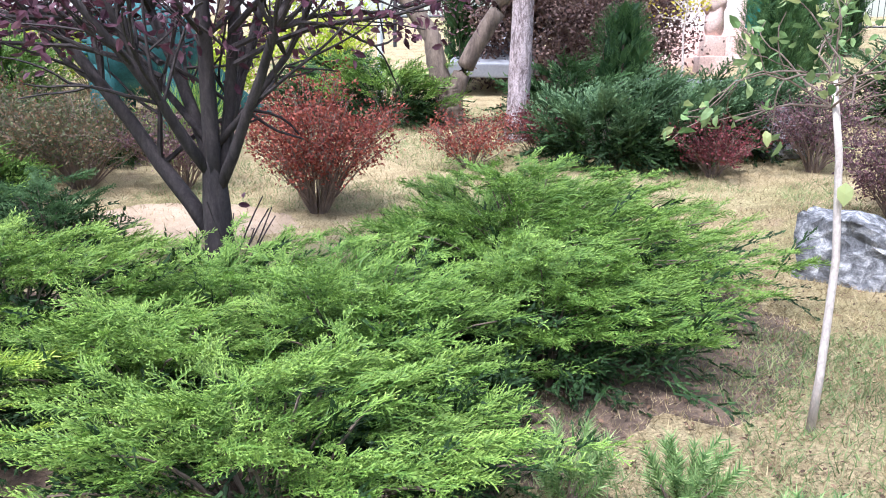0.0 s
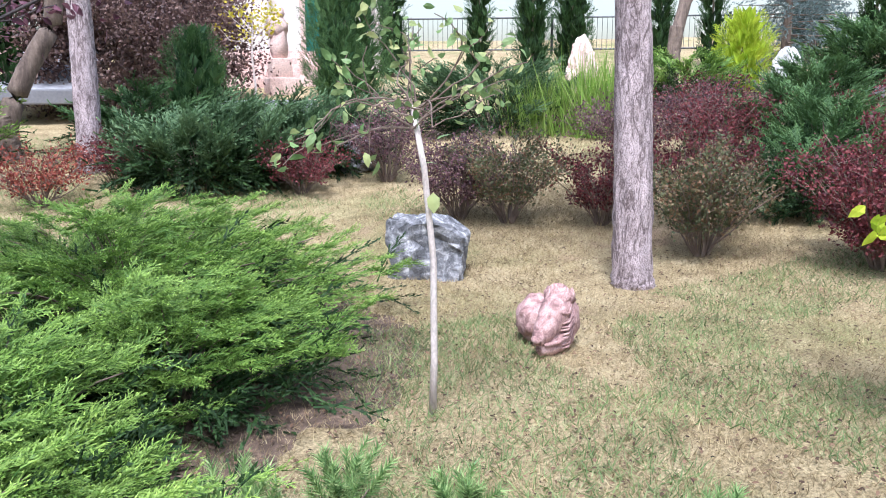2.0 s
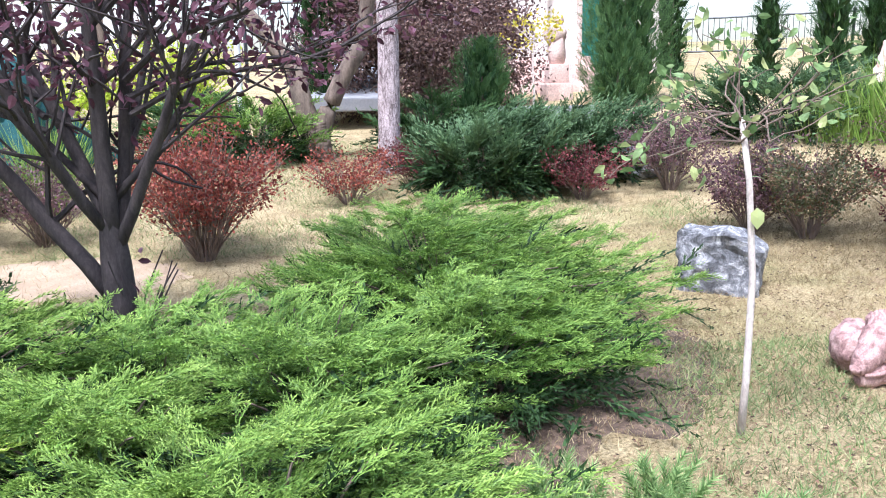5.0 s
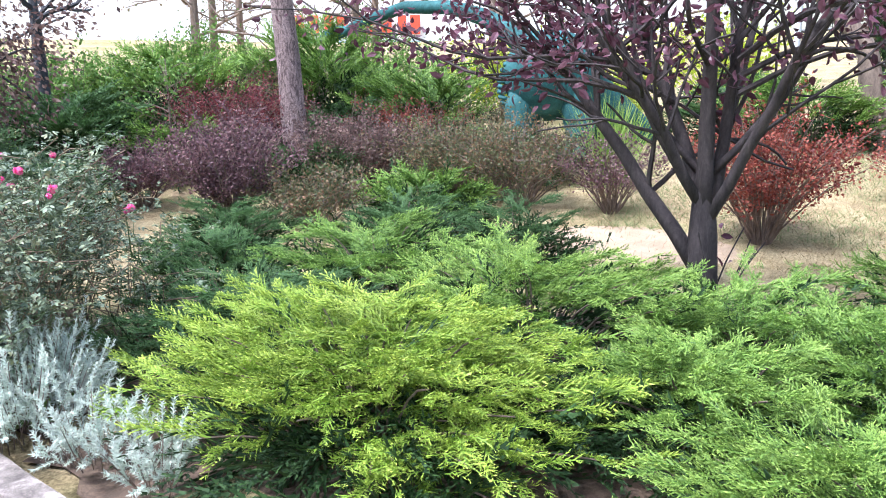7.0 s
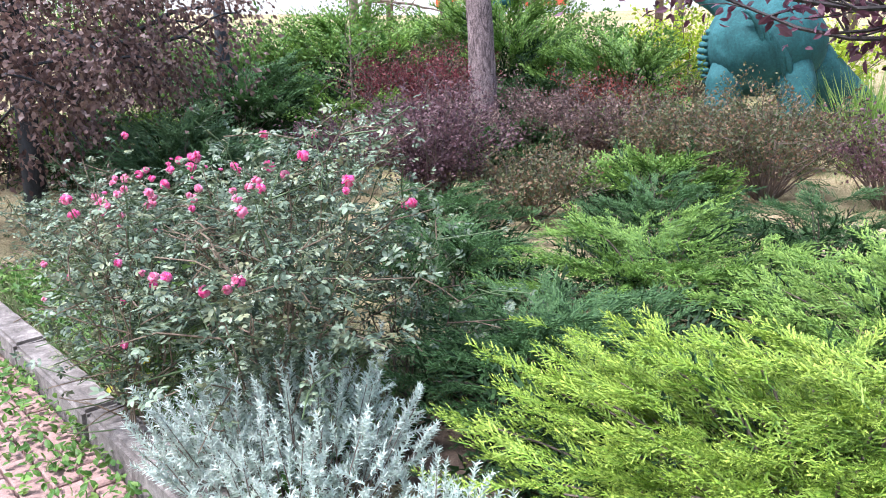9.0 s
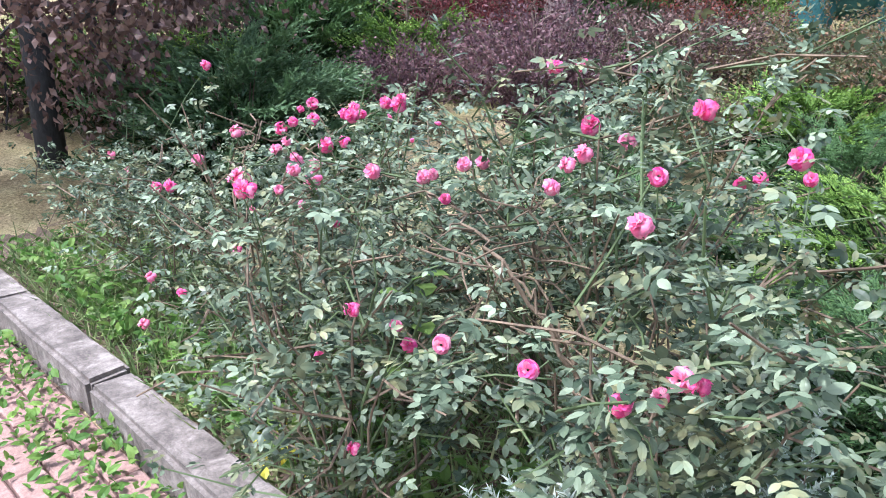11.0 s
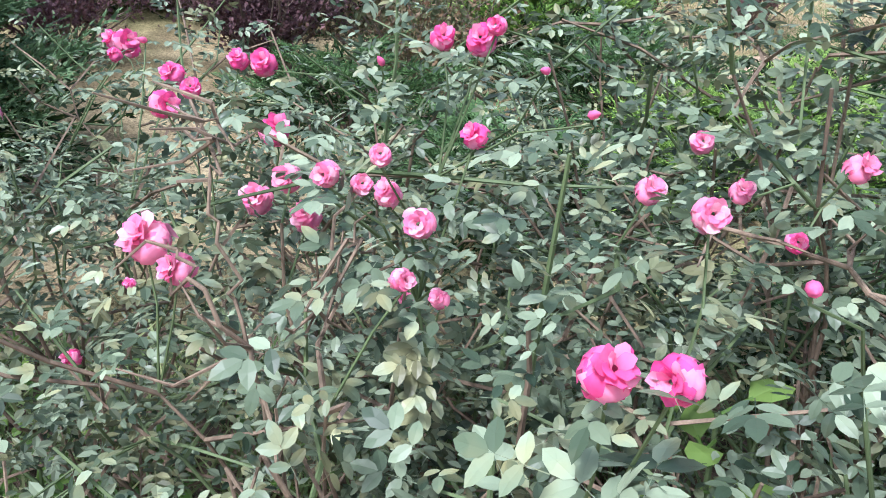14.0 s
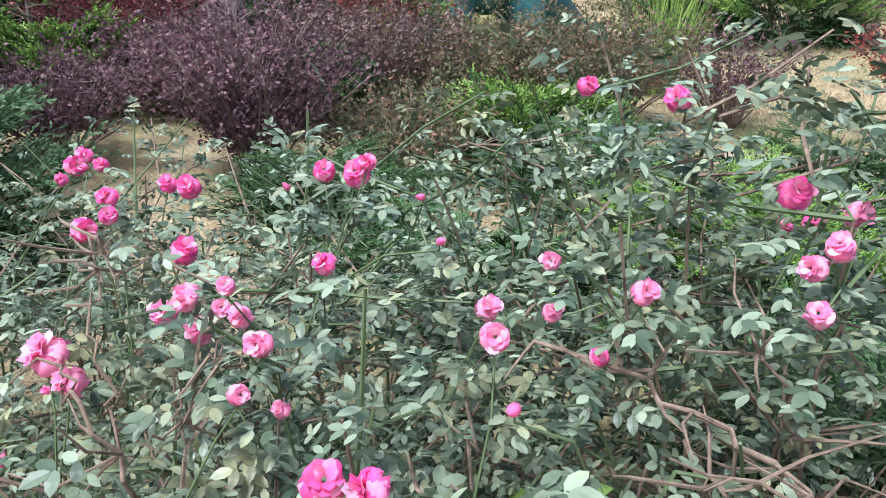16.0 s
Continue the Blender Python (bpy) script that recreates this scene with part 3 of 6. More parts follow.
def shrub(name, x, y, h, r, mat, seed, stems=26, leaves=2600, size=(0.026, 0.046), bare=0.3, wide=1.0, label="", group="barberry shrubs", bark=None, z=None, top=1.0):
    """A many-stemmed shrub: twigs fan out from the base and carry small leaves above a bare foot."""
    rng = np.random.default_rng(seed)
    root = thing(name, x, y, rise(x, y) if z is None else z, label, "shrub", group)
    wood, leaf = Build(), Build()
    at, way = [], []
    per = max(1, int(leaves * 1.35) // (stems * 5))
    for i in range(stems):
        a = 2.399963 * i + rng.uniform(-0.4, 0.4)
        rho = math.sqrt((i + 0.5) / stems)
        tz = h * (1.0 - 0.35 * rho ** 2 * top) * rng.uniform(0.8, 1.08)
        r_ = r * 1.2
        end = np.array([math.cos(a) * r_ * rho * wide, math.sin(a) * r_ * rho, tz])
        p0 = np.array([math.cos(a) * 0.10 * r, math.sin(a) * 0.10 * r, 0.0])
        p1 = np.array([end[0] * 0.35, end[1] * 0.35, tz * 0.55])
        s = np.linspace(0, 1, 7)[:, None]
        c = (1 - s) ** 2 * p0 + 2 * s * (1 - s) * p1 + s ** 2 * end
        c[1:-1] += rng.standard_normal((5, 3)) * 0.012
        tube(wood, c, np.linspace(0.008, 0.0025, 7) * (0.6 + 0.5 * h), 4)
        for j in range(5):
            u = rng.uniform(max(0.2, bare - 0.1), 0.95)
            q = (1 - u) ** 2 * p0 + 2 * u * (1 - u) * p1 + u ** 2 * end
            d = rng.standard_normal(3) * [0.8, 0.8, 0.4] + [math.cos(a) * 0.5, math.sin(a) * 0.5, 0.7]
            d = d / np.linalg.norm(d) * r * rng.uniform(0.22, 0.5)
            tube(wood, [q, q + d * 0.5 + rng.standard_normal(3) * 0.01, q + d], [0.003, 0.0022, 0.0015], 3)
            k = rng.random(per) ** 0.8
            pts = q + d * k[:, None] + rng.standard_normal((per, 3)) * 0.022 * (1 + r)
            at.append(pts)
            way.append(d[None] * 0.6 / (np.linalg.norm(d) + 1e-6) + rng.standard_normal((per, 3)) * 0.8)
    at, way = np.concatenate(at), np.concatenate(way)
    keep = at[:, 2] > bare * h * rng.uniform(0.6, 1.2, len(at))
    at, way = at[keep], way[keep]
    scatter(leaf, SMALL, at, way, rng.uniform(*size, len(at)), rng.uniform(0, 6.28, len(at)))
    part("twigwork", wood, bark or TWIG, root, kind="stuff")
    part("foliage", leaf, mat, root, kind="stuff")
    return root


def grow(rng, wood, tips, p, d, length, radius, depth, bend=0.25, up=0.1, split=(2, 3), open_=0.6, sides=6, shrink=0.74):
    """Adds a limb and its side limbs; the ends of the last ones go to tips."""
    pts, q, dd = [p], np.array(p, float), np.array(d, float)
    n = 5
    for i in range(n):
        dd = dd + rng.standard_normal(3) * bend * 0.35 + np.array([0, 0, up * 0.25])
        dd /= np.linalg.norm(dd)
        q = q + dd * length / n
        pts.append(q.copy())
    tube(wood, pts, np.linspace(radius, radius * 0.6, n + 1), sides)
    if depth == 0:
        for k in range(2, n + 1):
            tips.append((pts[k], dd.copy()))
        return
    for i in range(rng.integers(split[0], split[1] + 1)):
        k = n if i == 0 else rng.integers(2, n + 1)
        e = dd + rng.standard_normal(3) * open_
        e /= np.linalg.norm(e)
        grow(rng, wood, tips, pts[k], e, length * rng.uniform(0.6, 0.85), radius * 0.58, depth - 1, bend, up, split, open_, max(4, sides - 1), shrink)


def foliage_at(rng, leaf, tips, per, size, shape, loose=0.10, hang=0.0):
    p = np.repeat(np.array([t[0] for t in tips]), per, 0)
    d = np.repeat(np.array([t[1] for t in tips]), per, 0)
    p = p + rng.standard_normal(p.shape) * loose
    d = d + rng.standard_normal(d.shape) * 0.9 - [0, 0, hang]
    scatter(leaf, shape, p, d, rng.uniform(*size, len(p)), rng.uniform(0, 6.28, len(p)))


# spreading junipers of the bed
juniper("juniper", 0.34, 4.62, 1.36, 1.55, 0.70, JUN_GREEN, 11, 92, 36, (0.20, 0.38), (0.20, 0.0), label="broad spreading green juniper with arching feathery sprays")
juniper("juniper", 0.42, 3.34, 0.74, 0.72, 0.56, JUN_GREEN, 21, 40, 36, (0.18, 0.32), (0.12, 0.0), label="spreading green juniper reaching over the lawn edge")
juniper("juniper", -0.40, 2.95, 0.75, 0.80, 0.58, JUN_GREEN, 12, 36, 36, (0.18, 0.34), (0.15, 0.05), label="low spreading green juniper with layered sprays")
juniper("juniper", -0.18, 2.42, 0.42, 0.48, 0.42, JUN_GREEN, 25, 26, 36, (0.16, 0.28), (0.05, 0.0), label="low green juniper sprays at the lawn edge by the path")
juniper("juniper", -1.22, 2.55, 0.66, 0.62, 0.46, JUN_LIGHT, 27, 34, 36, (0.16, 0.30), (0.05, -0.05), label="light green juniper sprays between the larger junipers")
juniper("juniper", -0.50, 1.92, 0.95, 0.62, 0.46, JUN_LIGHT, 13, 36, 38, (0.16, 0.30), (0.1, -0.05), label="low juniper with light green tips by the path")
juniper("juniper", -2.38, 1.92, 1.18, 0.82, 0.60, JUN_YELLOW, 14, 84, 40, (0.16, 0.30), (0.0, -0.05), label="bright yellow-green spreading juniper by the path")
juniper("juniper", -2.25, 3.30, 1.15, 0.90, 0.56, JUN_LIGHT, 15, 40, 34, (0.20, 0.36), (0.1, 0.0), label="mid-green spreading juniper with feathery sprays")
juniper("juniper", -1.15, 3.45, 0.80, 0.80, 0.48, JUN_GREEN, 16, 28, 34, (0.20, 0.34), (0.1, 0.0), label="low green juniper below the purple plum tree")
juniper("juniper", -3.55, 2.45, 0.72, 0.85, 0.44, JUN_DARK, 17, 32, 32, (0.20, 0.34), label="dark green low juniper beside the roses")
juniper("juniper", -3.7, 3.9, 1.05, 0.80, 0.50, JUN_GREEN, 18, 30, 30, (0.22, 0.36), label="green spreading juniper with soft sprays")
juniper("juniper", -3.1, 5.0, 0.55, 0.45, 0.52, JUN_DARK, 19, 20, 22, (0.22, 0.34), label="small dark green juniper beside the sandy patch")
juniper("juniper", -4.3, 5.2, 0.80, 0.6, 0.52, JUN_DARK, 20, 24, 22, (0.22, 0.36), label="small dark green juniper before the barberries")


juniper("juniper", -4.9, 3.5, 0.70, 0.55, 0.42, JUN_DARK, 22, 20, 24, (0.22, 0.36), label="low dark green juniper between roses and barberries")
juniper("juniper", -5.7, 4.5, 0.70, 0.55, 0.45, JUN_DARK, 23, 20, 22, (0.22, 0.36), label="low dark juniper before the pine trunk")


# bare soil below the junipers
def soil_patch(name, x, y, rx, ry, seed, mat, label):
    b, v, f = Build(), [(0, 0, 0.02)], []
    n = 96
    for ring in (0.5, 1.0):
        for k in range(n):
            a = 2 * math.pi * k / n
            d = ring * (1 + 0.14 * noise.noise(Vector((math.cos(a) * 2.2, math.sin(a) * 2.2, seed))) + 0.10 * noise.noise(Vector((math.cos(a) * 9, math.sin(a) * 9, seed))) + 0.07 * noise.noise(Vector((math.cos(a) * 24, math.sin(a) * 24, seed))))
            px, py = math.cos(a) * rx * d, math.sin(a) * ry * d
            v.append((px, py, (0.02 if ring < 1 else -0.014) + rise(x + px, y + py) - rise(x, y)))
    for k in range(n):
        j = (k + 1) % n
        f += [[0, 1 + k, 1 + j], [1 + k, 1 + n + k, 1 + n + j], [1 + k, 1 + n + j, 1 + j]]
    return lone(name, b.add(v, f), mat, (x, y, rise(x, y)), label, "ground", kind="structure", smooth=True)


soil_patch("bed_1", 0.58, 4.1, 1.42, 2.0, 1, SOIL, "brown needle litter below the junipers")
soil_patch("bed_2", -0.32, 2.80, 1.32, 1.1, 2, SOIL, "brown needle litter below the low junipers")
soil_patch("bed_3", -2.4, 2.7, 2.0, 1.7, 3, SOIL, "dark needle litter below the yellow-green juniper")
soil_patch("bed_4", -5.3, 2.0, 2.6, 0.75, 4, SOIL, "dark weedy soil of the rose bed")
SANDY = stone_mat("sandy bare ground", (0.28, 0.20, 0.13), (0.38, 0.28, 0.19), (0.46, 0.35, 0.25), 3, 70, 0.01)
soil_patch("bare_patch", -2.5, 6.3, 1.25, 0.75, 5, SANDY, "sandy bare patch of lawn")


# ---- grass, litter ----
def grass(name, n, x0, x1, y0, y1, mat, size, seed, label, thresh=-1.0, wide=1.0):
    rng = np.random.default_rng(seed)
    x, y = rng.uniform(x0, x1, n), rng.uniform(y0, y1, n)
    keep = np.array([b > kerb_y(a) + 0.05 and noise.noise(Vector((a * 0.9, b * 0.9, seed))) > thresh for a, b in zip(x, y)])
    x, y = x[keep], y[keep]
    z = np.array([rise(a, b) for a, b in zip(x, y)]) - 0.004
    way = np.c_[rng.standard_normal((len(x), 2)) * 0.75, np.full(len(x), 0.8)]
    b = Build()
    scatter(b, STRAW if wide < 1 else BLADE, np.c_[x, y, z], way, rng.uniform(*size, len(x)), rng.uniform(0, 6.28, len(x)), np.full(len(x), max(1.0, wide)))
    return lone(name, b, mat, (0, 0, 0), label, "grass", kind="stuff")


grass("dry_grass", 170000, 0.2, 6.8, 0.6, 7.0, DRY_BLADE, (0.02, 0.06), 31, "short dry straw-coloured lawn grass", wide=0.5)
grass("green_grass", 70000, 0.2, 6.0, 0.2, 3.9, GREEN_BLADE, (0.03, 0.085), 32, "short green lawn grass in patches", -0.12, 0.5)
grass("far_grass", 40000, -6.0, 7.0, 5.5, 11.0, DRY_BLADE, (0.04, 0.09), 33, "dry lawn grass between the shrubs", wide=0.5)
grass("slope_grass", 45000, -5.5, 3.5, 6.8, 12.5, GREEN_BLADE, (0.04, 0.09), 35, "short yellowish green grass behind the plum tree", -0.2, 0.5)
grass("bed_grass", 10000, -7.5, -3.9, 1.0, 2.4, GREEN_BLADE, (0.08, 0.26), 34, "green weeds and grass in the rose bed", wide=1.6)


def litter():
    rng = np.random.default_rng(41)
    n = 13000
    x, y = rng.uniform(0.3, 6.5, n), rng.uniform(0.8, 7.0, n)
    y[:250] = 6.2 + rng.normal(0, 0.4, 250)
    at = np.c_[x, y, [rise(a, b) + 0.026 for a, b in zip(x, y)]]
    b = Build()
    scatter(b, LEAF, at, np.c_[rng.standard_normal((n, 2)), 0.15 * rng.standard_normal(n)], rng.uniform(0.008, 0.030, n), rng.uniform(-0.5, 0.5, n))
    lone("fallen_leaves", b, LITTER, (0, 0, 0), "scattered brown fallen leaves on the lawn", "leaves", kind="stuff")


litter()


def weeds():
    """Low broad-leaved weeds along the path side of the kerb."""
    rng = np.random.default_rng(42)
    n = 1700
    x = rng.uniform(-7.5, -3.2, n)
    y = np.array([kerb_y(a) for a in x]) - 0.15 - np.abs(rng.normal(0, 0.22, n))
    b = Build()
    scatter(b, LEAF, np.c_[x, y, 0.0 + rng.random(n) * 0.06], np.c_[rng.standard_normal((n, 2)), 0.4 + 0.5 * rng.random(n)], rng.uniform(0.02, 0.055, n), rng.uniform(-0.8, 0.8, n))
    lone("path_weeds", b, GREEN_LEAF, (0, 0, 0), "low green weeds growing on the path by the kerb", "weeds", kind="stuff")
    x = rng.uniform(-7.5, -3.7, n)
    y = np.array([kerb_y(a) for a in x]) + 0.08 + np.abs(rng.normal(0, 0.25, n))
    b = Build()
    scatter(b, LEAF, np.c_[x, y, 0.03 + rng.random(n) * 0.14], np.c_[rng.standard_normal((n, 2)), 0.4 + 0.5 * rng.random(n)], rng.uniform(0.03, 0.07, n), rng.uniform(-0.8, 0.8, n))
    lone("bed_weeds", b, GREEN_LEAF, (0, 0, 0), "low green weeds in the rose bed", "weeds", kind="stuff")


weeds()


# ---- lawn things ----
def rock_block():
    b = Build()
    bm = bmesh.new()
    bmesh.ops.create_cube(bm, size=1.0, matrix=Matrix.Diagonal((0.56, 0.36, 0.52, 1)))
    bmesh.ops.bevel(bm, geom=bm.edges[:], offset=0.03, segments=1, affect="EDGES")
    bmesh.ops.subdivide_edges(bm, edges=bm.edges[:], cuts=7, use_grid_fill=True)
    for v in bm.verts:
        v.co += 0.045 * noise.noise_vector(v.co * 4) + 0.030 * noise.noise_vector(v.co * 12) + 0.014 * noise.noise_vector(v.co * 30)
        if v.co.x > 0.05 and v.co.z > 0.12:
            v.co.z -= 0.10 * (v.co.x - 0.05) / 0.2
    bmesh.ops.triangulate(bm, faces=bm.faces[:])
    bm.verts.index_update()
    b.add([v.co + Vector((0, 0, 0.21)) for v in bm.verts], [[v.index for v in f.verts] for f in bm.faces])
    bm.free()
    ob = lone("granite_block", b, ROCK, (2.52, 5.12, 0), "rough grey and white granite block on the lawn", "rock")
    ob.rotation_euler = (0, 0, radians(-32))


rock_block()


def carved_head():
    """A lying pink stone carving of a beast: long muzzle, brow, mane and rounded flank."""
    b = Build()

    def loft(pts, radii, flat=1.0, sides=14):
        u = np.linspace(0, len(pts) - 1, 5 * len(pts))
        c = np.stack([np.interp(u, range(len(pts)), [p[k] for p in pts]) for k in range(3)], 1)
        return tube(b, c, np.interp(u, range(len(pts)), radii) * flat, sides, 0.025, rng)

    rng = np.random.default_rng(61)
    # flank and back
    lump(b, (-0.15, 0.10, 0.14), (0.14, 0.16, 0.14), 4, 0.16, 2.0, 4, -0.14)
    lump(b, (0.03, 0.04, 0.16), (0.13, 0.13, 0.16), 2, 0.14, 2.2, 4, -0.16)
    # skull, muzzle and jaw
    loft([(0.03, 0.02, 0.25), (0.02, -0.06, 0.225), (-0.005, -0.14, 0.17), (-0.03, -0.21, 0.125), (-0.04, -0.25, 0.105)], [0.10, 0.105, 0.085, 0.062, 0.035])
    loft([(0.04, -0.06, 0.08), (0.0, -0.15, 0.06), (-0.03, -0.22, 0.05)], [0.085, 0.065, 0.035])
    lump(b, (-0.045, -0.255, 0.115), (0.035, 0.022, 0.024), 6, 0.2, 3, 3)
    for sx in (-1, 1):
        lump(b, (0.015 + sx * 0.062, -0.115, 0.215), (0.022, 0.026, 0.018), 7 + sx, 0.15, 3, 3)
        tube(b, [(0.02 + sx * 0.03, -0.13, 0.245), (0.02 + sx * 0.07, -0.12, 0.248), (0.02 + sx * 0.10, -0.08, 0.225)], [0.010, 0.017, 0.010], 7)
        tube(b, [(0.03 + sx * 0.07, 0.0, 0.28), (0.03 + sx * 0.085, 0.01, 0.33), (0.03 + sx * 0.08, 0.03, 0.355)], [0.032, 0.025, 0.008], 8)
        tube(b, [(-0.03 + sx * 0.035, -0.235, 0.085), (0.0 + sx * 0.07, -0.17, 0.085), (0.03 + sx * 0.095, -0.09, 0.105)], [0.010, 0.014, 0.010], 7)
    # mane: a crest of upright locks, and fur along the cheek
    for k in range(9):
        a = -1.0 + k * 0.25
        tube(b, [(0.03 + 0.05 * math.sin(a), -0.09, 0.28), (0.03 + 0.085 * math.sin(a), -0.01, 0.37 - 0.045 * a * a), (0.03 + 0.10 * math.sin(a), 0.10, 0.32 - 0.05 * a * a)], [0.013, 0.022, 0.012], 7)
    for k in range(11):
        h = 0.045 + 0.020 * k
        tube(b, [(0.085 + 0.012 * math.sin(k * 2.1), -0.13, h), (0.125, -0.085 + 0.01 * math.sin(k), h + 0.006 * math.sin(k * 3)), (0.145 - 0.004 * abs(k - 5), -0.02, h + 0.03)], [0.005, 0.008, 0.005], 6)
    for k in range(5):
        tube(b, [(-0.13, 0.02 + 0.06 * k, 0.03), (-0.165, 0.04 + 0.06 * k, 0.13), (-0.10, 0.06 + 0.06 * k, 0.25)], [0.008, 0.012, 0.008], 6)
    ob = lone("stone_beast_head", b, PINK_STONE, (2.42, 3.22, 0.0), "pink carved stone beast lying on the dry lawn", "sculpture", smooth=True)
    ob.rotation_euler = (0, 0, radians(-48))
    ob.scale = (0.82, 0.90, 0.98)


carved_head()


def trunk_tree(name, x, y, pts, radii, mat, label, crown=None, seed=1, sides=14, category="tree", forks=()):
    """A tall tree of which the trunk is near: ridged bark, and a crown above."""
    rng = np.random.default_rng(seed)
    root = thing(name, x, y, rise(x, y) - 0.02, label, category)
    b = Build()
    pts, radii = np.array(pts, float), np.array(radii, float)
    u = np.linspace(0, len(pts) - 1, 40)
    fine = np.stack([np.interp(u, range(len(pts)), pts[:, k]) for k in range(3)], 1)
    tube(b, fine, np.interp(u, range(len(pts)), radii), sides * 2, 0.035, rng)
    part("trunk", b, mat, root, smooth=True)
    for f_pts, f_r in forks:
        f_pts = np.array(f_pts, float)
        u = np.linspace(0, len(f_pts) - 1, 24)
        fb = Build()
        tube(fb, np.stack([np.interp(u, range(len(f_pts)), f_pts[:, k]) for k in range(3)], 1), np.interp(u, range(len(f_r)), f_r), sides, 0.03, rng)
        part("limb", fb, mat, root, smooth=True)
    if crown:
        cmat, count, top, cr = crown
        wood, leaf, tips = Build(), Build(), []
        for i in range(count):
            a = 2.4 * i
            z = top * (0.62 + 0.38 * i / count)
            base = np.array([np.interp(z, pts[:, 2], pts[:, k]) for k in range(3)])
            d = np.array([math.cos(a), math.sin(a), 0.15])
            ln = cr * (1.15 - 0.75 * i / count)
            tube(wood, [base, base + d * ln * 0.5, base + d * ln + [0, 0, -0.1]], [0.03, 0.02, 0.008], 5)
            for k in range(16):
                tips.append((base + d * ln * rng.uniform(0.35, 1) + rng.standard_normal(3) * 0.16, d))
        foliage_at(rng, leaf, tips, 4, (0.18, 0.30), NEEDLES, 0.10)
        part("twigwork", wood, mat, root, kind="stuff")
        part("crown", leaf, cmat, root, kind="stuff")
    return root


trunk_tree("pine_tree", 3.72, 4.12, [(0, 0, 0), (-0.015, 0.0, 0.12), (-0.03, 0.02, 0.9), (-0.07, 0.05, 2.0), (-0.09, 0.06, 3.4), (-0.05, 0.05, 6.4)], [0.165, 0.145, 0.135, 0.122, 0.11, 0.03], PINE_BARK, "tall pine with pale flaky ridged bark on the lawn", (DARKPINE, 22, 6.3, 1.5), 3)
trunk_tree("pine_tree", -7.35, 7.4, [(0, 0, 0), (-0.02, 0, 0.3), (-0.10, 0.02, 1.4), (-0.22, 0.05, 2.6), (-0.25, 0.05, 6.0)], [0.20, 0.17, 0.15, 0.135, 0.03], BROWN_BARK, "pine trunk with flaky brown bark among barberries", (DARKPINE, 20, 5.9, 1.4), 4)
trunk_tree("pine_tree", 0.3, 10.12, [(0, 0, 0), (0.0, 0, 0.4), (0.02, 0.02, 1.8), (-0.02, 0.05, 3.2), (0.0, 0.05, 6.0)], [0.17, 0.15, 0.135, 0.125, 0.03], PINE_BARK, "pine trunk with pale flaky bark before junipers", (DARKPINE, 18, 5.9, 1.4), 5)
trunk_tree("forked_tree", -0.70, 11.2, [(0, 0, 0), (0, 0, 0.25), (-0.02, 0, 0.55)], [0.24, 0.20, 0.20], GREY_BARK, "old tree with a forked brown trunk", None, 6, 12, "tree",
           (([(-0.03, 0, 0.35), (-0.16, 0, 0.75), (-0.26, 0, 1.25), (-0.62, 0.05, 1.75), (-1.1, 0.1, 2.3), (-1.4, 0.1, 4.2)], [0.16, 0.145, 0.13, 0.125, 0.11, 0.04]),
            ([(0.04, 0, 0.35), (0.16, 0, 0.70), (0.38, 0, 1.15), (0.72, 0, 1.7), (0.85, 0.05, 2.6), (0.95, 0.1, 4.0)], [0.15, 0.13, 0.12, 0.115, 0.10, 0.04])))
trunk_tree("forked_tree", 11.4, 12.4, [(0, 0, 0), (0.05, 0, 0.8), (0.1, 0, 1.3)], [0.16, 0.14, 0.14], GREY_BARK, "bare forked tree trunk before the fence", None, 7, 10, "tree",
           (([(0.08, 0, 1.1), (0.35, 0, 2.0), (0.30, 0, 3.2), (0.3, 0, 4.6)], [0.13, 0.12, 0.11, 0.04]), ([(0.08, 0, 1.1), (0.25, 0, 1.7), (0.85, 0, 2.5), (1.2, 0, 3.4), (1.3, 0, 4.4)], [0.11, 0.10, 0.10, 0.09, 0.04])))


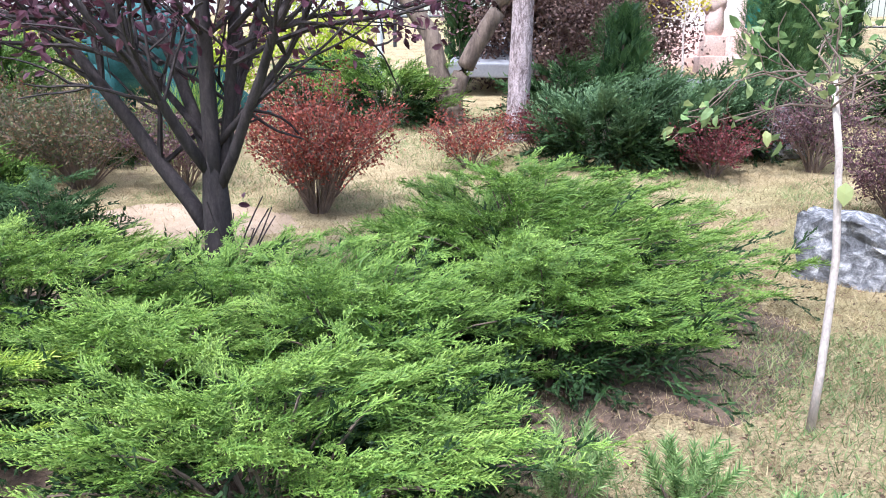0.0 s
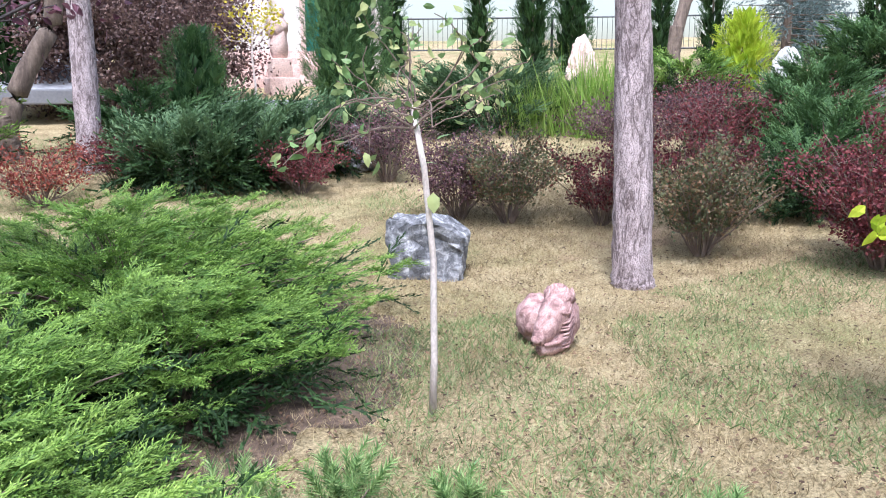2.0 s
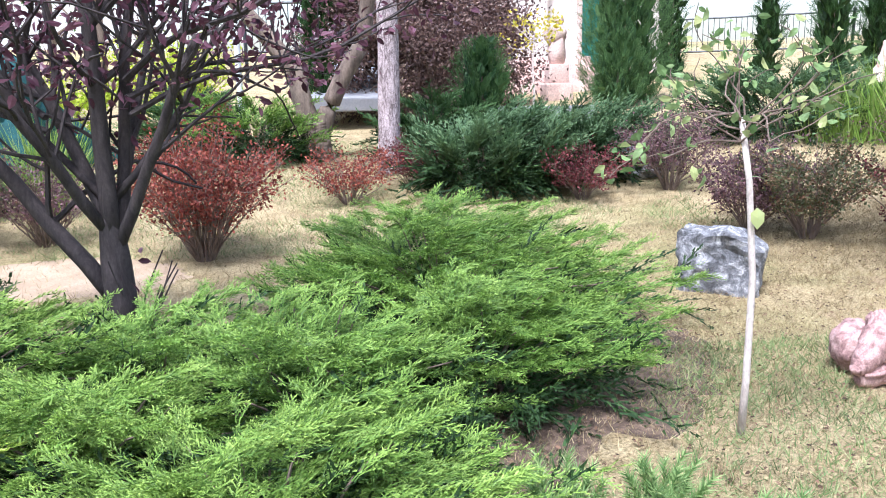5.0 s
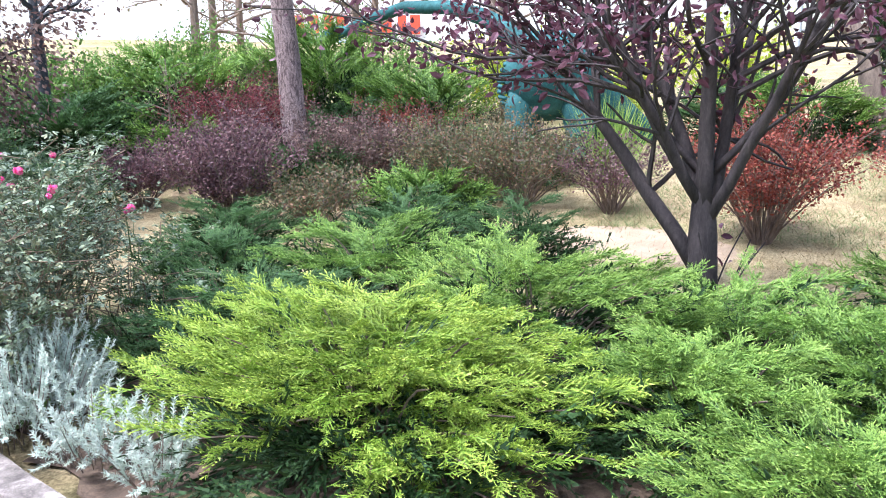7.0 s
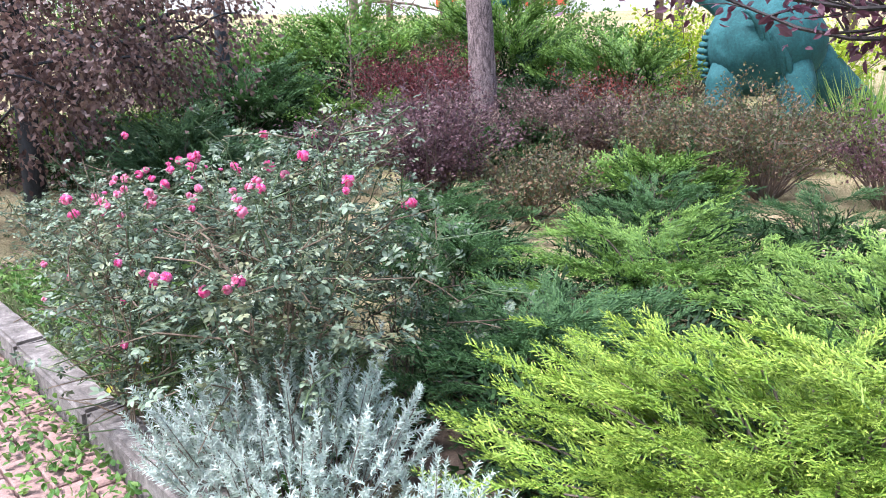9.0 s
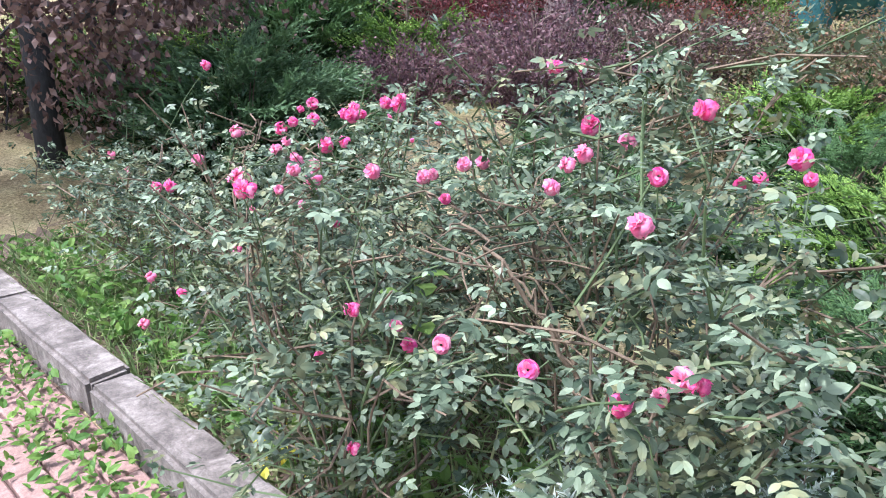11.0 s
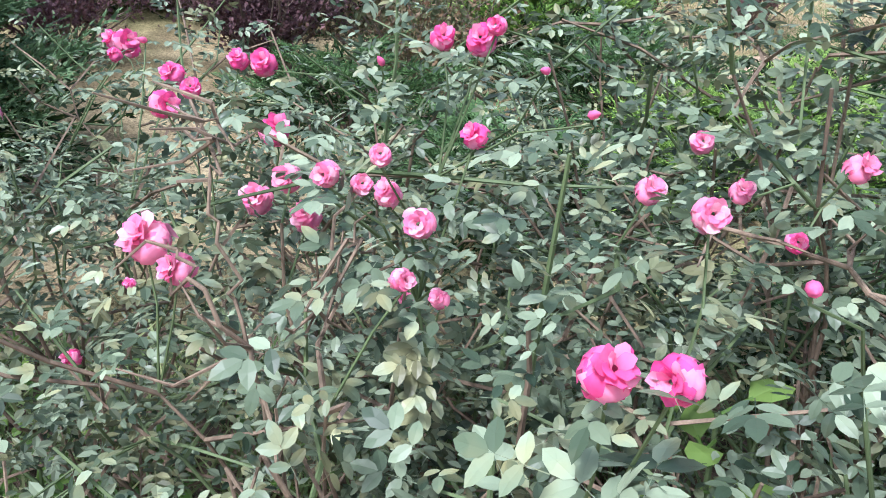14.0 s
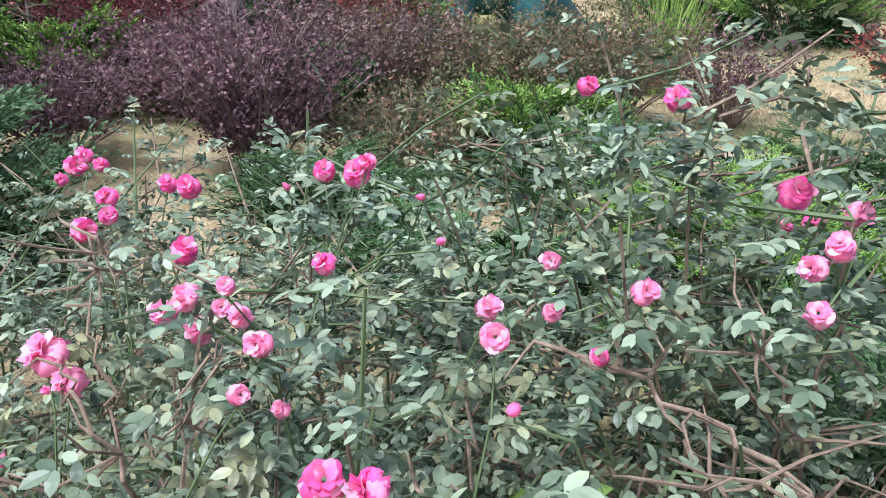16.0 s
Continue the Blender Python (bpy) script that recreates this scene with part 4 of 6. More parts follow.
# purple-leaved plum tree
def plum_tree(x, y):
    rng = np.random.default_rng(72)
    root = thing("plum_tree", x, y, rise(x, y) - 0.02, "purple-leaved plum tree with dark multi-stemmed trunk", "tree")
    trunk, wood, leaf, tips = Build(), Build(), Build(), []
    tube(trunk, [(0.02, 0, 0), (0.01, 0, 0.3), (0.0, 0, 0.55), (-0.01, 0, 0.8), (-0.02, 0, 1.05)], [0.115, 0.095, 0.085, 0.065, 0.03], 14, 0.03, rng)
    part("trunk", trunk, PLUM_BARK, root, smooth=True)
    stems = (((-0.50, 0.10, 1.0), 1.5, 0.055, 0.30), ((-0.72, -0.1, 0.9), 1.4, 0.036, 0.70), ((-0.30, 0.25, 1.0), 1.6, 0.05, 0.6), ((0.02, -0.1, 1.0), 1.6, 0.058, 0.6), ((0.22, 0.15, 1.0), 1.5, 0.046, 0.55), ((0.42, -0.15, 0.95), 1.4, 0.038, 0.6), ((-0.4, -0.35, 0.95), 1.4, 0.036, 0.7), ((0.1, 0.4, 0.95), 1.4, 0.04, 0.65), ((-0.8, 0.4, 0.85), 1.4, 0.026, 0.9), ((0.75, 0.2, 0.7), 1.2, 0.028, 0.9))
    for d, ln, r, z in stems:
        d = np.array(d) / np.linalg.norm(d)
        limb, spare, p0 = Build(), [], np.array([0.0, 0, z])
        grow(rng, limb, spare, p0, d, ln, r, 0, 0.2, 0.1)
        spine = [s[0] for s in spare]
        part("limb", limb, PLUM_BARK, root, smooth=True)
        for k in range(9):
            e = d * 0.8 + rng.standard_normal(3) * 0.6
            e[2] = abs(e[2]) + 0.25
            grow(rng, wood, tips, spine[rng.integers(0, len(spine))], e / np.linalg.norm(e), rng.uniform(0.45, 0.9), r * 0.36, 1, 0.3, 0.03, (2, 3), 0.6, 5)
    # long thin limbs that reach out to the sides
    for d, z in (((-1.0, -0.15, 0.24), 1.32), ((-1.0, -0.5, 0.2), 1.5), ((-0.9, 0.5, 0.3), 1.4), ((1.0, 0.1, 0.36), 1.4), ((0.8, -0.7, 0.36), 1.6), ((0.9, 0.6, 0.32), 1.5)):
        d = np.array(d) / np.linalg.norm(d)
        p0 = np.array([-0.30 if d[0] < 0 else 0.15, 0, z])
        pts = [p0 + d * s + np.array([0.0, 0.04 * math.sin(5 * s), 0.06 * math.sin(4 * s)]) for s in np.linspace(0, 2.1, 9)]
        tube(wood, pts, np.linspace(0.02, 0.006, 9), 6)
        for k in range(12):
            e = d * 0.7 + rng.standard_normal(3) * 0.5
            e[2] = abs(e[2])
            grow(rng, wood, tips, pts[rng.integers(2, 9)], e / np.linalg.norm(e), rng.uniform(0.3, 0.6), 0.006, 0, 0.3, 0.02)
    for k in range(9):
        e = np.array([rng.normal(0.25, 0.4), rng.normal(0, 0.4), 0.9])
        grow(rng, wood, tips, np.array([rng.uniform(0.02, 0.2), rng.uniform(-0.1, 0.1), 0.02]), e / np.linalg.norm(e), rng.uniform(0.4, 0.7), 0.007, 0, 0.2, 0.1)
    tips = [t for t in tips if t[0][2] > 1.45 or (t[0][2] < 0.9 and rng.random() < 0.05)]
    foliage_at(rng, leaf, tips, 4, (0.045, 0.085), LEAF, 0.09, 0.4)
    part("twigwork", wood, PLUM_BARK, root, kind="stuff")
    part("crown", leaf, PLUM_LEAF, root, kind="stuff")


plum_tree(-1.60, 4.38)


def sapling(x, y):
    rng = np.random.default_rng(81)
    root = thing("young_tree", x, y, 0, "slender young tree with a pale stem and few leaves", "tree")
    b, wood, leaf, tips = Build(), Build(), Build(), []
    tube(b, [(0, 0, -0.01), (0.01, 0, 0.25), (0.01, 0, 0.7), (-0.03, 0, 1.1), (-0.08, 0, 1.36)], [0.018, 0.0155, 0.0145, 0.013, 0.012], 10, 0.02, rng)
    part("stem", b, PALE_BARK, root, smooth=True)
    top = np.array([-0.08, 0, 1.35])
    for i in range(15):
        a = 2.4 * i + 0.4
        d = np.array([math.cos(a), math.sin(a), rng.uniform(0.1, 1.1)])
        grow(rng, wood, tips, top - [0, 0, rng.uniform(0, 0.10)], d / np.linalg.norm(d), rng.uniform(0.26, 0.40), 0.0046, 1, 0.7, -0.04, (2, 2), 0.6, 5)
    keep = rng.permutation(len(tips))[:int(len(tips) * 0.8)]
    foliage_at(rng, leaf, [tips[k] for k in keep], 2, (0.034, 0.066), leaf_shape(0.58, 0.14, 0.2), 0.035, 0.35)
    at = np.array([[0.02, -0.02, 1.22], [-0.02, 0.02, 1.12], [0.0, -0.02, 1.0]])
    scatter(leaf, leaf_shape(0.7, 0.1, 0.1), at, np.array([[0.5, 0, 0.2], [0.6, -0.2, 0], [-0.1, -0.3, -0.8]]), np.array([0.07, 0.06, 0.09]), np.zeros(3))
    part("twigwork", wood, TWIG, root, kind="stuff")
    part("foliage", leaf, SAP_LEAF, root, kind="stuff")


sapling(1.43, 2.70)


def lime_tree(x, y):
    rng = np.random.default_rng(82)
    root = thing("young_tree", x, y, 0, "young tree with bright lime-yellow autumn leaves", "tree")
    b, wood, leaf, tips = Build(), Build(), Build(), []
    tube(b, [(0, 0, -0.01), (0.0, 0, 0.3), (-0.01, 0, 0.55), (0.02, 0, 0.9), (0.05, 0, 1.4), (0.06, 0, 1.9)], [0.021, 0.019, 0.018, 0.015, 0.011, 0.006], 10, 0.05, rng)
    part("stem", b, PALE_BARK, root, smooth=True)
    for k in range(24):
        z = rng.uniform(0.7, 1.8)
        a = rng.uniform(0, 6.28)
        d = np.array([math.cos(a), math.sin(a), rng.uniform(-0.1, 0.55)])
        grow(rng, wood, tips, np.array([0.02, 0, z]), d / np.linalg.norm(d), rng.uniform(0.16, 0.36), 0.006, 1, 0.3, 0.0, (1, 2), 0.6, 5)
    foliage_at(rng, leaf, tips, 7, (0.05, 0.085), leaf_shape(0.66, 0.14, 0.25), 0.045, 0.8)
    for k in range(40):
        p = np.array([[rng.normal(-0.06, 0.05), rng.normal(0, 0.05), rng.uniform(0.45, 0.75)]])
        scatter(leaf, LEAF, p, rng.standard_normal((1, 3)) - [0, 0, 0.5], np.array([0.07]), np.zeros(1))
    part("twigwork", wood, PALE_BARK, root, kind="stuff")
    part("foliage", leaf, LIME_LEAF, root, kind="stuff")


lime_tree(3.30, 1.27)


def mugo(x, y, h, seed, n=9, mat=None, label="small pine seedling with pale green needles", size=0.16):
    rng = np.random.default_rng(seed)
    root = thing("pine_seedling", x, y, rise(x, y), label, "plant", "pine seedlings")
    wood, leaf = Build(), Build()
    at, way = [], []
    for i in range(n):
        a, t = 2.4 * i, rng.uniform(0.1, 0.7)
        d = np.array([math.cos(a) * t, math.sin(a) * t, 1.0])
        e = d * h * rng.uniform(0.55, 0.9)
        tube(wood, [(0, 0, 0), e * 0.5, e], [0.007, 0.006, 0.004], 5)
        for s in (0.45, 0.75, 1.0):
            at.append(e * s), way.append(d + rng.standard_normal(3) * 0.2)
    scatter(leaf, needle_shape(rng, 60, 1.0, 0.42, 0.018), np.array(at), np.array(way), np.full(len(at), size), rng.uniform(0, 6, len(at)))
    part("twigwork", wood, TWIG, root, kind="stuff")
    part("foliage", leaf, mat or MUGO, root, kind="stuff")


mugo(0.42, 1.98, 0.20, 1)
mugo(0.78, 2.02, 0.19, 2)
mugo(1.12, 1.80, 0.14, 3, 6)
mugo(1.75, 1.35, 0.12, 4, 6)


# ---- shrubs behind the lawn ----
shrub("barberry", 3.50, 6.50, 0.85, 0.55, PURPLE_LEAF, 101, 34, 3800, label="dark purple-brown barberry with bare lower twigs")
shrub("barberry", 3.85, 6.15, 0.90, 0.60, MIXED_LEAF, 102, 36, 5200, label="barberry turning from green to dark red")
shrub("barberry", 4.55, 5.60, 0.80, 0.50, WINE_LEAF, 103, 34, 3000, label="thin red-leaved barberry with many bare twigs")
shrub("barberry", 4.66, 4.42, 0.95, 0.55, MIXED_LEAF, 104, 38, 5200, label="tall barberry green below with red top")
shrub("barberry", 5.15, 4.95, 1.05, 0.50, WINE_LEAF, 105, 30, 3600, label="red barberry behind the pine trunk")
shrub("barberry", 5.45, 3.40, 1.05, 0.62, WINE_LEAF, 106, 48, 9500, (0.025, 0.045), 0.18, label="dense dark wine-red barberry on the lawn")
shrub("barberry", 3.45, 8.3, 0.95, 0.6, PURPLE_LEAF, 107, 40, 3000, label="dark twiggy barberry with few leaves")
shrub("barberry", 2.38, 8.2, 0.62, 0.55, WINE_LEAF, 108, 30, 2600, label="low dark red barberry before the blue juniper")
shrub("barberry", -1.55, 6.75, 1.20, 0.70, RED_LEAF, 109, 70, 8200, bare=0.35, label="rusty red barberry with bare lower stems beside the plum")
shrub("barberry", -0.25, 8.6, 0.62, 0.60, RED_LEAF, 110, 30, 2200, bare=0.3, label="low thin red barberry before the pine trunk")
shrub("barberry", 0.55, 9.3, 0.6, 0.5, WINE_LEAF, 111, 26, 2400, label="low dark red barberry beside a pine trunk")
shrub("barberry", -4.05, 7.1, 1.0, 0.80, MIXED_LEAF, 112, 56, 5200, bare=0.35, label="brownish red barberry with bare twigs before the dinosaur")
shrub("barberry", -5.0, 7.4, 0.82, 0.95, MIXED_LEAF, 113, 60, 9500, label="brownish green barberry below the dinosaur")
shrub("barberry", -6.1, 7.2, 0.80, 0.95, BROWN_LEAF, 114, 60, 9500, label="brown purple barberry beside the pine trunk")
shrub("barberry", -7.4, 6.4, 0.70, 0.72, PURPLE_LEAF, 115, 50, 7500, label="dense dark purple barberry behind the roses")
shrub("barberry", -5.5, 5.4, 0.62, 0.65, MIXED_LEAF, 116, 36, 4200, label="low brownish barberry before the pine trunk")
shrub("barberry", -8.4, 7.4, 1.05, 0.95, WINE_LEAF, 117, 56, 9500, label="tall dark red barberry behind the roses")
shrub("barberry", -7.6, 5.1, 0.7, 0.6, PURPLE_LEAF, 118, 36, 4200, label="dark purple twiggy barberry behind the rose bed")
shrub("barberry", -3.1, 7.3, 0.85, 0.6, PURPLE_LEAF, 119, 50, 2000, bare=0.35, label="bare twiggy barberry with few red leaves")
shrub("barberry", -6.4, 8.6, 0.9, 0.8, RED_LEAF, 120, 36, 4000, label="rusty barberry before far junipers")

juniper("juniper", 1.45, 9.0, 1.2, 0.9, 0.80, JUN_BLUE, 51, 60, 20, (0.35, 0.6), (0.3, 0), True, "blue-green upright spreading juniper", "background junipers", None, 0.7)
juniper("juniper", 2.75, 9.5, 1.0, 0.8, 0.75, JUN_BLUE, 52, 44, 20, (0.35, 0.6), (0.2, 0), True, "blue-green spreading juniper with long sprays", "background junipers", None, 0.7)
juniper("juniper", 0.95, 11.0, 0.8, 0.6, 0.8, JUN_DARK, 53, 30, 18, (0.3, 0.5), (0, 0), True, "dark green juniper behind the pine trunk", "background junipers", None, 0.5)
juniper("juniper", -1.6, 11.2, 1.1, 0.7, 0.9, JUN_GREEN, 54, 40, 20, (0.3, 0.5), (0, 0), True, "green juniper mound behind the plum tree", "background junipers", None, 0.4)
juniper("juniper", -2.6, 11.8, 0.9, 0.7, 0.9, JUN_DARK, 62, 34, 20, (0.3, 0.5), (0, 0), True, "dark green juniper mound ", "background junipers", None, 0.4)
juniper("juniper", -6.9, 9.8, 1.3, 0.9, 1.1, JUN_GREEN, 55, 46, 20, (0.35, 0.6), (-0.3, 0), True, "green juniper with upright sprays behind barberries", "background junipers", None, 0.6)
juniper("juniper", -8.8, 9.6, 1.4, 1.0, 1.5, JUN_GREEN, 56, 56, 20, (0.4, 0.65), (-0.3, 0), True, "tall green juniper with leaning sprays", "background junipers", None, 0.8)
juniper("juniper", -10.4, 8.0, 1.5, 1.0, 1.2, JUN_GREEN, 57, 50, 20, (0.4, 0.6), (-0.2, 0), True, "green spreading juniper on the slope", "background junipers", None, 0.5)
juniper("juniper", -9.6, 5.6, 1.0, 0.8, 0.9, JUN_DARK, 58, 40, 20, (0.3, 0.5), (0, 0), True, "dark green juniper below the black-trunked tree", "background junipers", None, 0.4)
juniper("juniper", -8.2, 4.2, 0.8, 0.7, 0.5, JUN_DARK, 59, 34, 22, (0.25, 0.4), (0, 0), True, "low dark juniper in the shade", "background junipers", None, 0.3)
juniper("juniper", -9.6, 3.8, 1.2, 0.8, 0.6, JUN_GREEN, 60, 40, 20, (0.3, 0.5), (0, 0), True, "low green juniper below the brown tree", "background junipers", None, 0.3)
juniper("juniper", -7.45, 3.30, 0.95, 0.70, 0.90, JUN_BLUE, 26, 50, 24, (0.25, 0.4), (0, 0), True, "dark shaded juniper behind the rose bed", "background junipers", None, 0.4)
for q, (jx, jy, jh) in enumerate(((-4.6, 8.4, 0.55), (-5.9, 8.5, 0.6), (-7.3, 8.4, 0.7), (-4.75, 6.3, 0.42), (-6.6, 6.6, 0.45), (-8.3, 6.2, 0.6))):
    juniper("juniper", jx, jy, 0.75, 0.55, jh, (JUN_DARK, JUN_GREEN)[q % 2], 80 + q, 26, 20, (0.25, 0.42), (0, 0), True, "green juniper between the barberries on the slope", "background junipers", None, 0.4)
shrub("barberry", 7.5, 7.2, 0.85, 0.9, WINE_LEAF, 130, 60, 5200, (0.03, 0.05), 0.15, label="spreading wine-red barberry on the slope")
shrub("barberry", 6.6, 7.7, 0.8, 0.8, PURPLE_LEAF, 131, 50, 4200, (0.03, 0.05), 0.15, label="brown purple barberry on the slope")
shrub("barberry", 9.0, 5.5, 0.85, 1.0, WINE_LEAF, 132, 64, 6000, (0.03, 0.05), 0.12, label="broad dark red barberry before the slab")
shrub("barberry", 10.4, 4.6, 0.9, 1.0, WINE_LEAF, 133, 60, 5000, (0.03, 0.05), 0.12, label="dark red barberry on the slope")
shrub("barberry", 8.3, 7.9, 0.8, 0.8, PURPLE_LEAF, 134, 44, 3200, (0.03, 0.05), 0.15, label="thin brown barberry with pale twigs on the slope")
juniper("juniper", 8.4, 6.75, 0.75, 0.75, 0.70, JUN_DARK, 71, 56, 20, (0.28, 0.45), (0, 0), True, "dense dark green dwarf pine among barberries", "background junipers", None, 0.8)
juniper("juniper", 10.9, 8.5, 0.8, 0.8, 0.70, JUN_DARK, 72, 50, 20, (0.3, 0.5), (0, 0), True, "dark green dwarf pine before the grey slab", "background junipers", None, 0.8)
juniper("juniper", 14.4, 9.8, 1.5, 1.2, 1.1, JUN_DARK, 73, 64, 20, (0.4, 0.65), (0, 0), True, "large dark green juniper before the fence", "background junipers", None, 0.6)
juniper("juniper", 12.6, 6.0, 1.0, 0.9, 1.0, JUN_DARK, 74, 50, 18, (0.35, 0.6), (0, 0), True, "dark green pine shrub beside the white stone", "background junipers", None, 0.7)
juniper("juniper", 6.25, 4.7, 0.60, 0.55, 0.66, JUN_DARK, 63, 44, 20, (0.2, 0.34), (0, 0), True, "dark green dwarf pine mound", "background junipers", None, 0.7)
juniper("juniper", 7.6, 5.6, 0.70, 0.65, 0.78, JUN_DARK, 64, 44, 20, (0.25, 0.4), (0, 0), True, "dark green dwarf pine behind the barberry", "background junipers", None, 0.8)
juniper("juniper", 6.2, 10.6, 1.7, 1.0, 0.95, JUN_BLUE, 65, 54, 20, (0.35, 0.55), (0, 0), True, "grey-green juniper on the slope", "background junipers", None, 0.5)
juniper("juniper", 10.2, 10.7, 1.2, 0.9, 0.8, JUN_GREEN, 66, 40, 18, (0.3, 0.5), (0, 0), True, "bright green juniper before the fence", "background junipers", None, 0.4)
juniper("juniper", 11.4, 6.0, 1.5, 1.0, 1.5, JUN_DARK, 67, 50, 18, (0.35, 0.6), (0, 0), True, "dark green pine shrub on the slope", "background junipers", None, 0.7)
shrub("barberry", -9.2, 8.6, 1.0, 0.9, MIXED_LEAF, 121, 36, 4200, label="brownish green barberry among junipers")
shrub("green_shrub", -11.2, 7.0, 1.3, 1.0, GREEN_LEAF, 122, 36, 3600, (0.05, 0.08), 0.1, label="light green shrub below the black-trunked tree", group="slope shrubs")
shrub("green_shrub", -10.2, 10.6, 1.3, 1.2, GREEN_LEAF, 123, 36, 3600, (0.06, 0.09), 0.1, label="light green shrub on the slope", group="slope shrubs")
shrub("green_shrub", -8.0, 11.6, 1.2, 1.2, GREEN_LEAF, 124, 36, 3600, (0.06, 0.09), 0.1, label="yellowish green shrub on the slope", group="slope shrubs")
shrub("barberry", -6.35, 5.15, 1.12, 0.62, PURPLE_LEAF, 125, 64, 8200, label="twiggy dark purple barberry behind the rose bed")


# ---- roses ----
def rose_mesh(name, mat, seed, open_=1.0):
    """A full double rose, about 1 across: cupped inner petals, outer ones rolled back."""
    rng = np.random.default_rng(seed)
    b = Build()
    n = 30
    for i in range(n):
        t = i / (n - 1)
        a = 2.399963 * i + rng.uniform(-0.2, 0.2)
        lift = radians(70 - 84 * t ** 0.8 * open_)
        w, h = 0.11 + 0.17 * t, 0.26 + 0.14 * t
        jig = rng.uniform(0.86, 1.12)
        g = []
        for u in (0.0, 0.4, 0.75, 1.0):
            ang = lift + radians(40) * (0.5 - u) + (radians(-45) * u * u if t > 0.35 else radians(10) * u * u)
            for q in (-1.0, -0.35, 0.35, 1.0):
                x = 0.03 + 0.06 * t + u * h * jig * math.cos(ang) - 0.07 * q * q * u
                z = 0.16 * (1 - t) + u * h * jig * math.sin(ang) + 0.05 * rng.standard_normal() * u - 0.03 * q * q
                y = q * w * (0.4 + 1.0 * u - 0.55 * u * u)
                g.append((x * math.cos(a) - y * math.sin(a), x * math.sin(a) + y * math.cos(a), z))
        f = []
        for p in range(3):
            for q in range(3):
                k = p * 4 + q
                f += [[k, k + 1, k + 5], [k, k + 5, k + 4]]
        b.add(g, f)
    return b.mesh(name, mat, True)


PINK_A, PINK_B, PALE_A = rose_mesh("blossom", ROSE_PINK, 1), rose_mesh("blossom", ROSE_PINK, 2, 0.8), rose_mesh("blossom", ROSE_PALE, 3, 1.0)
BUD = Build()
lathe(BUD, (0, 0, 0), [(0.10, -0.2), (0.26, 0.0), (0.24, 0.3), (0.10, 0.6), (0.02, 0.7)], 8)
BUD = BUD.mesh("bud", ROSE_PINK, True)


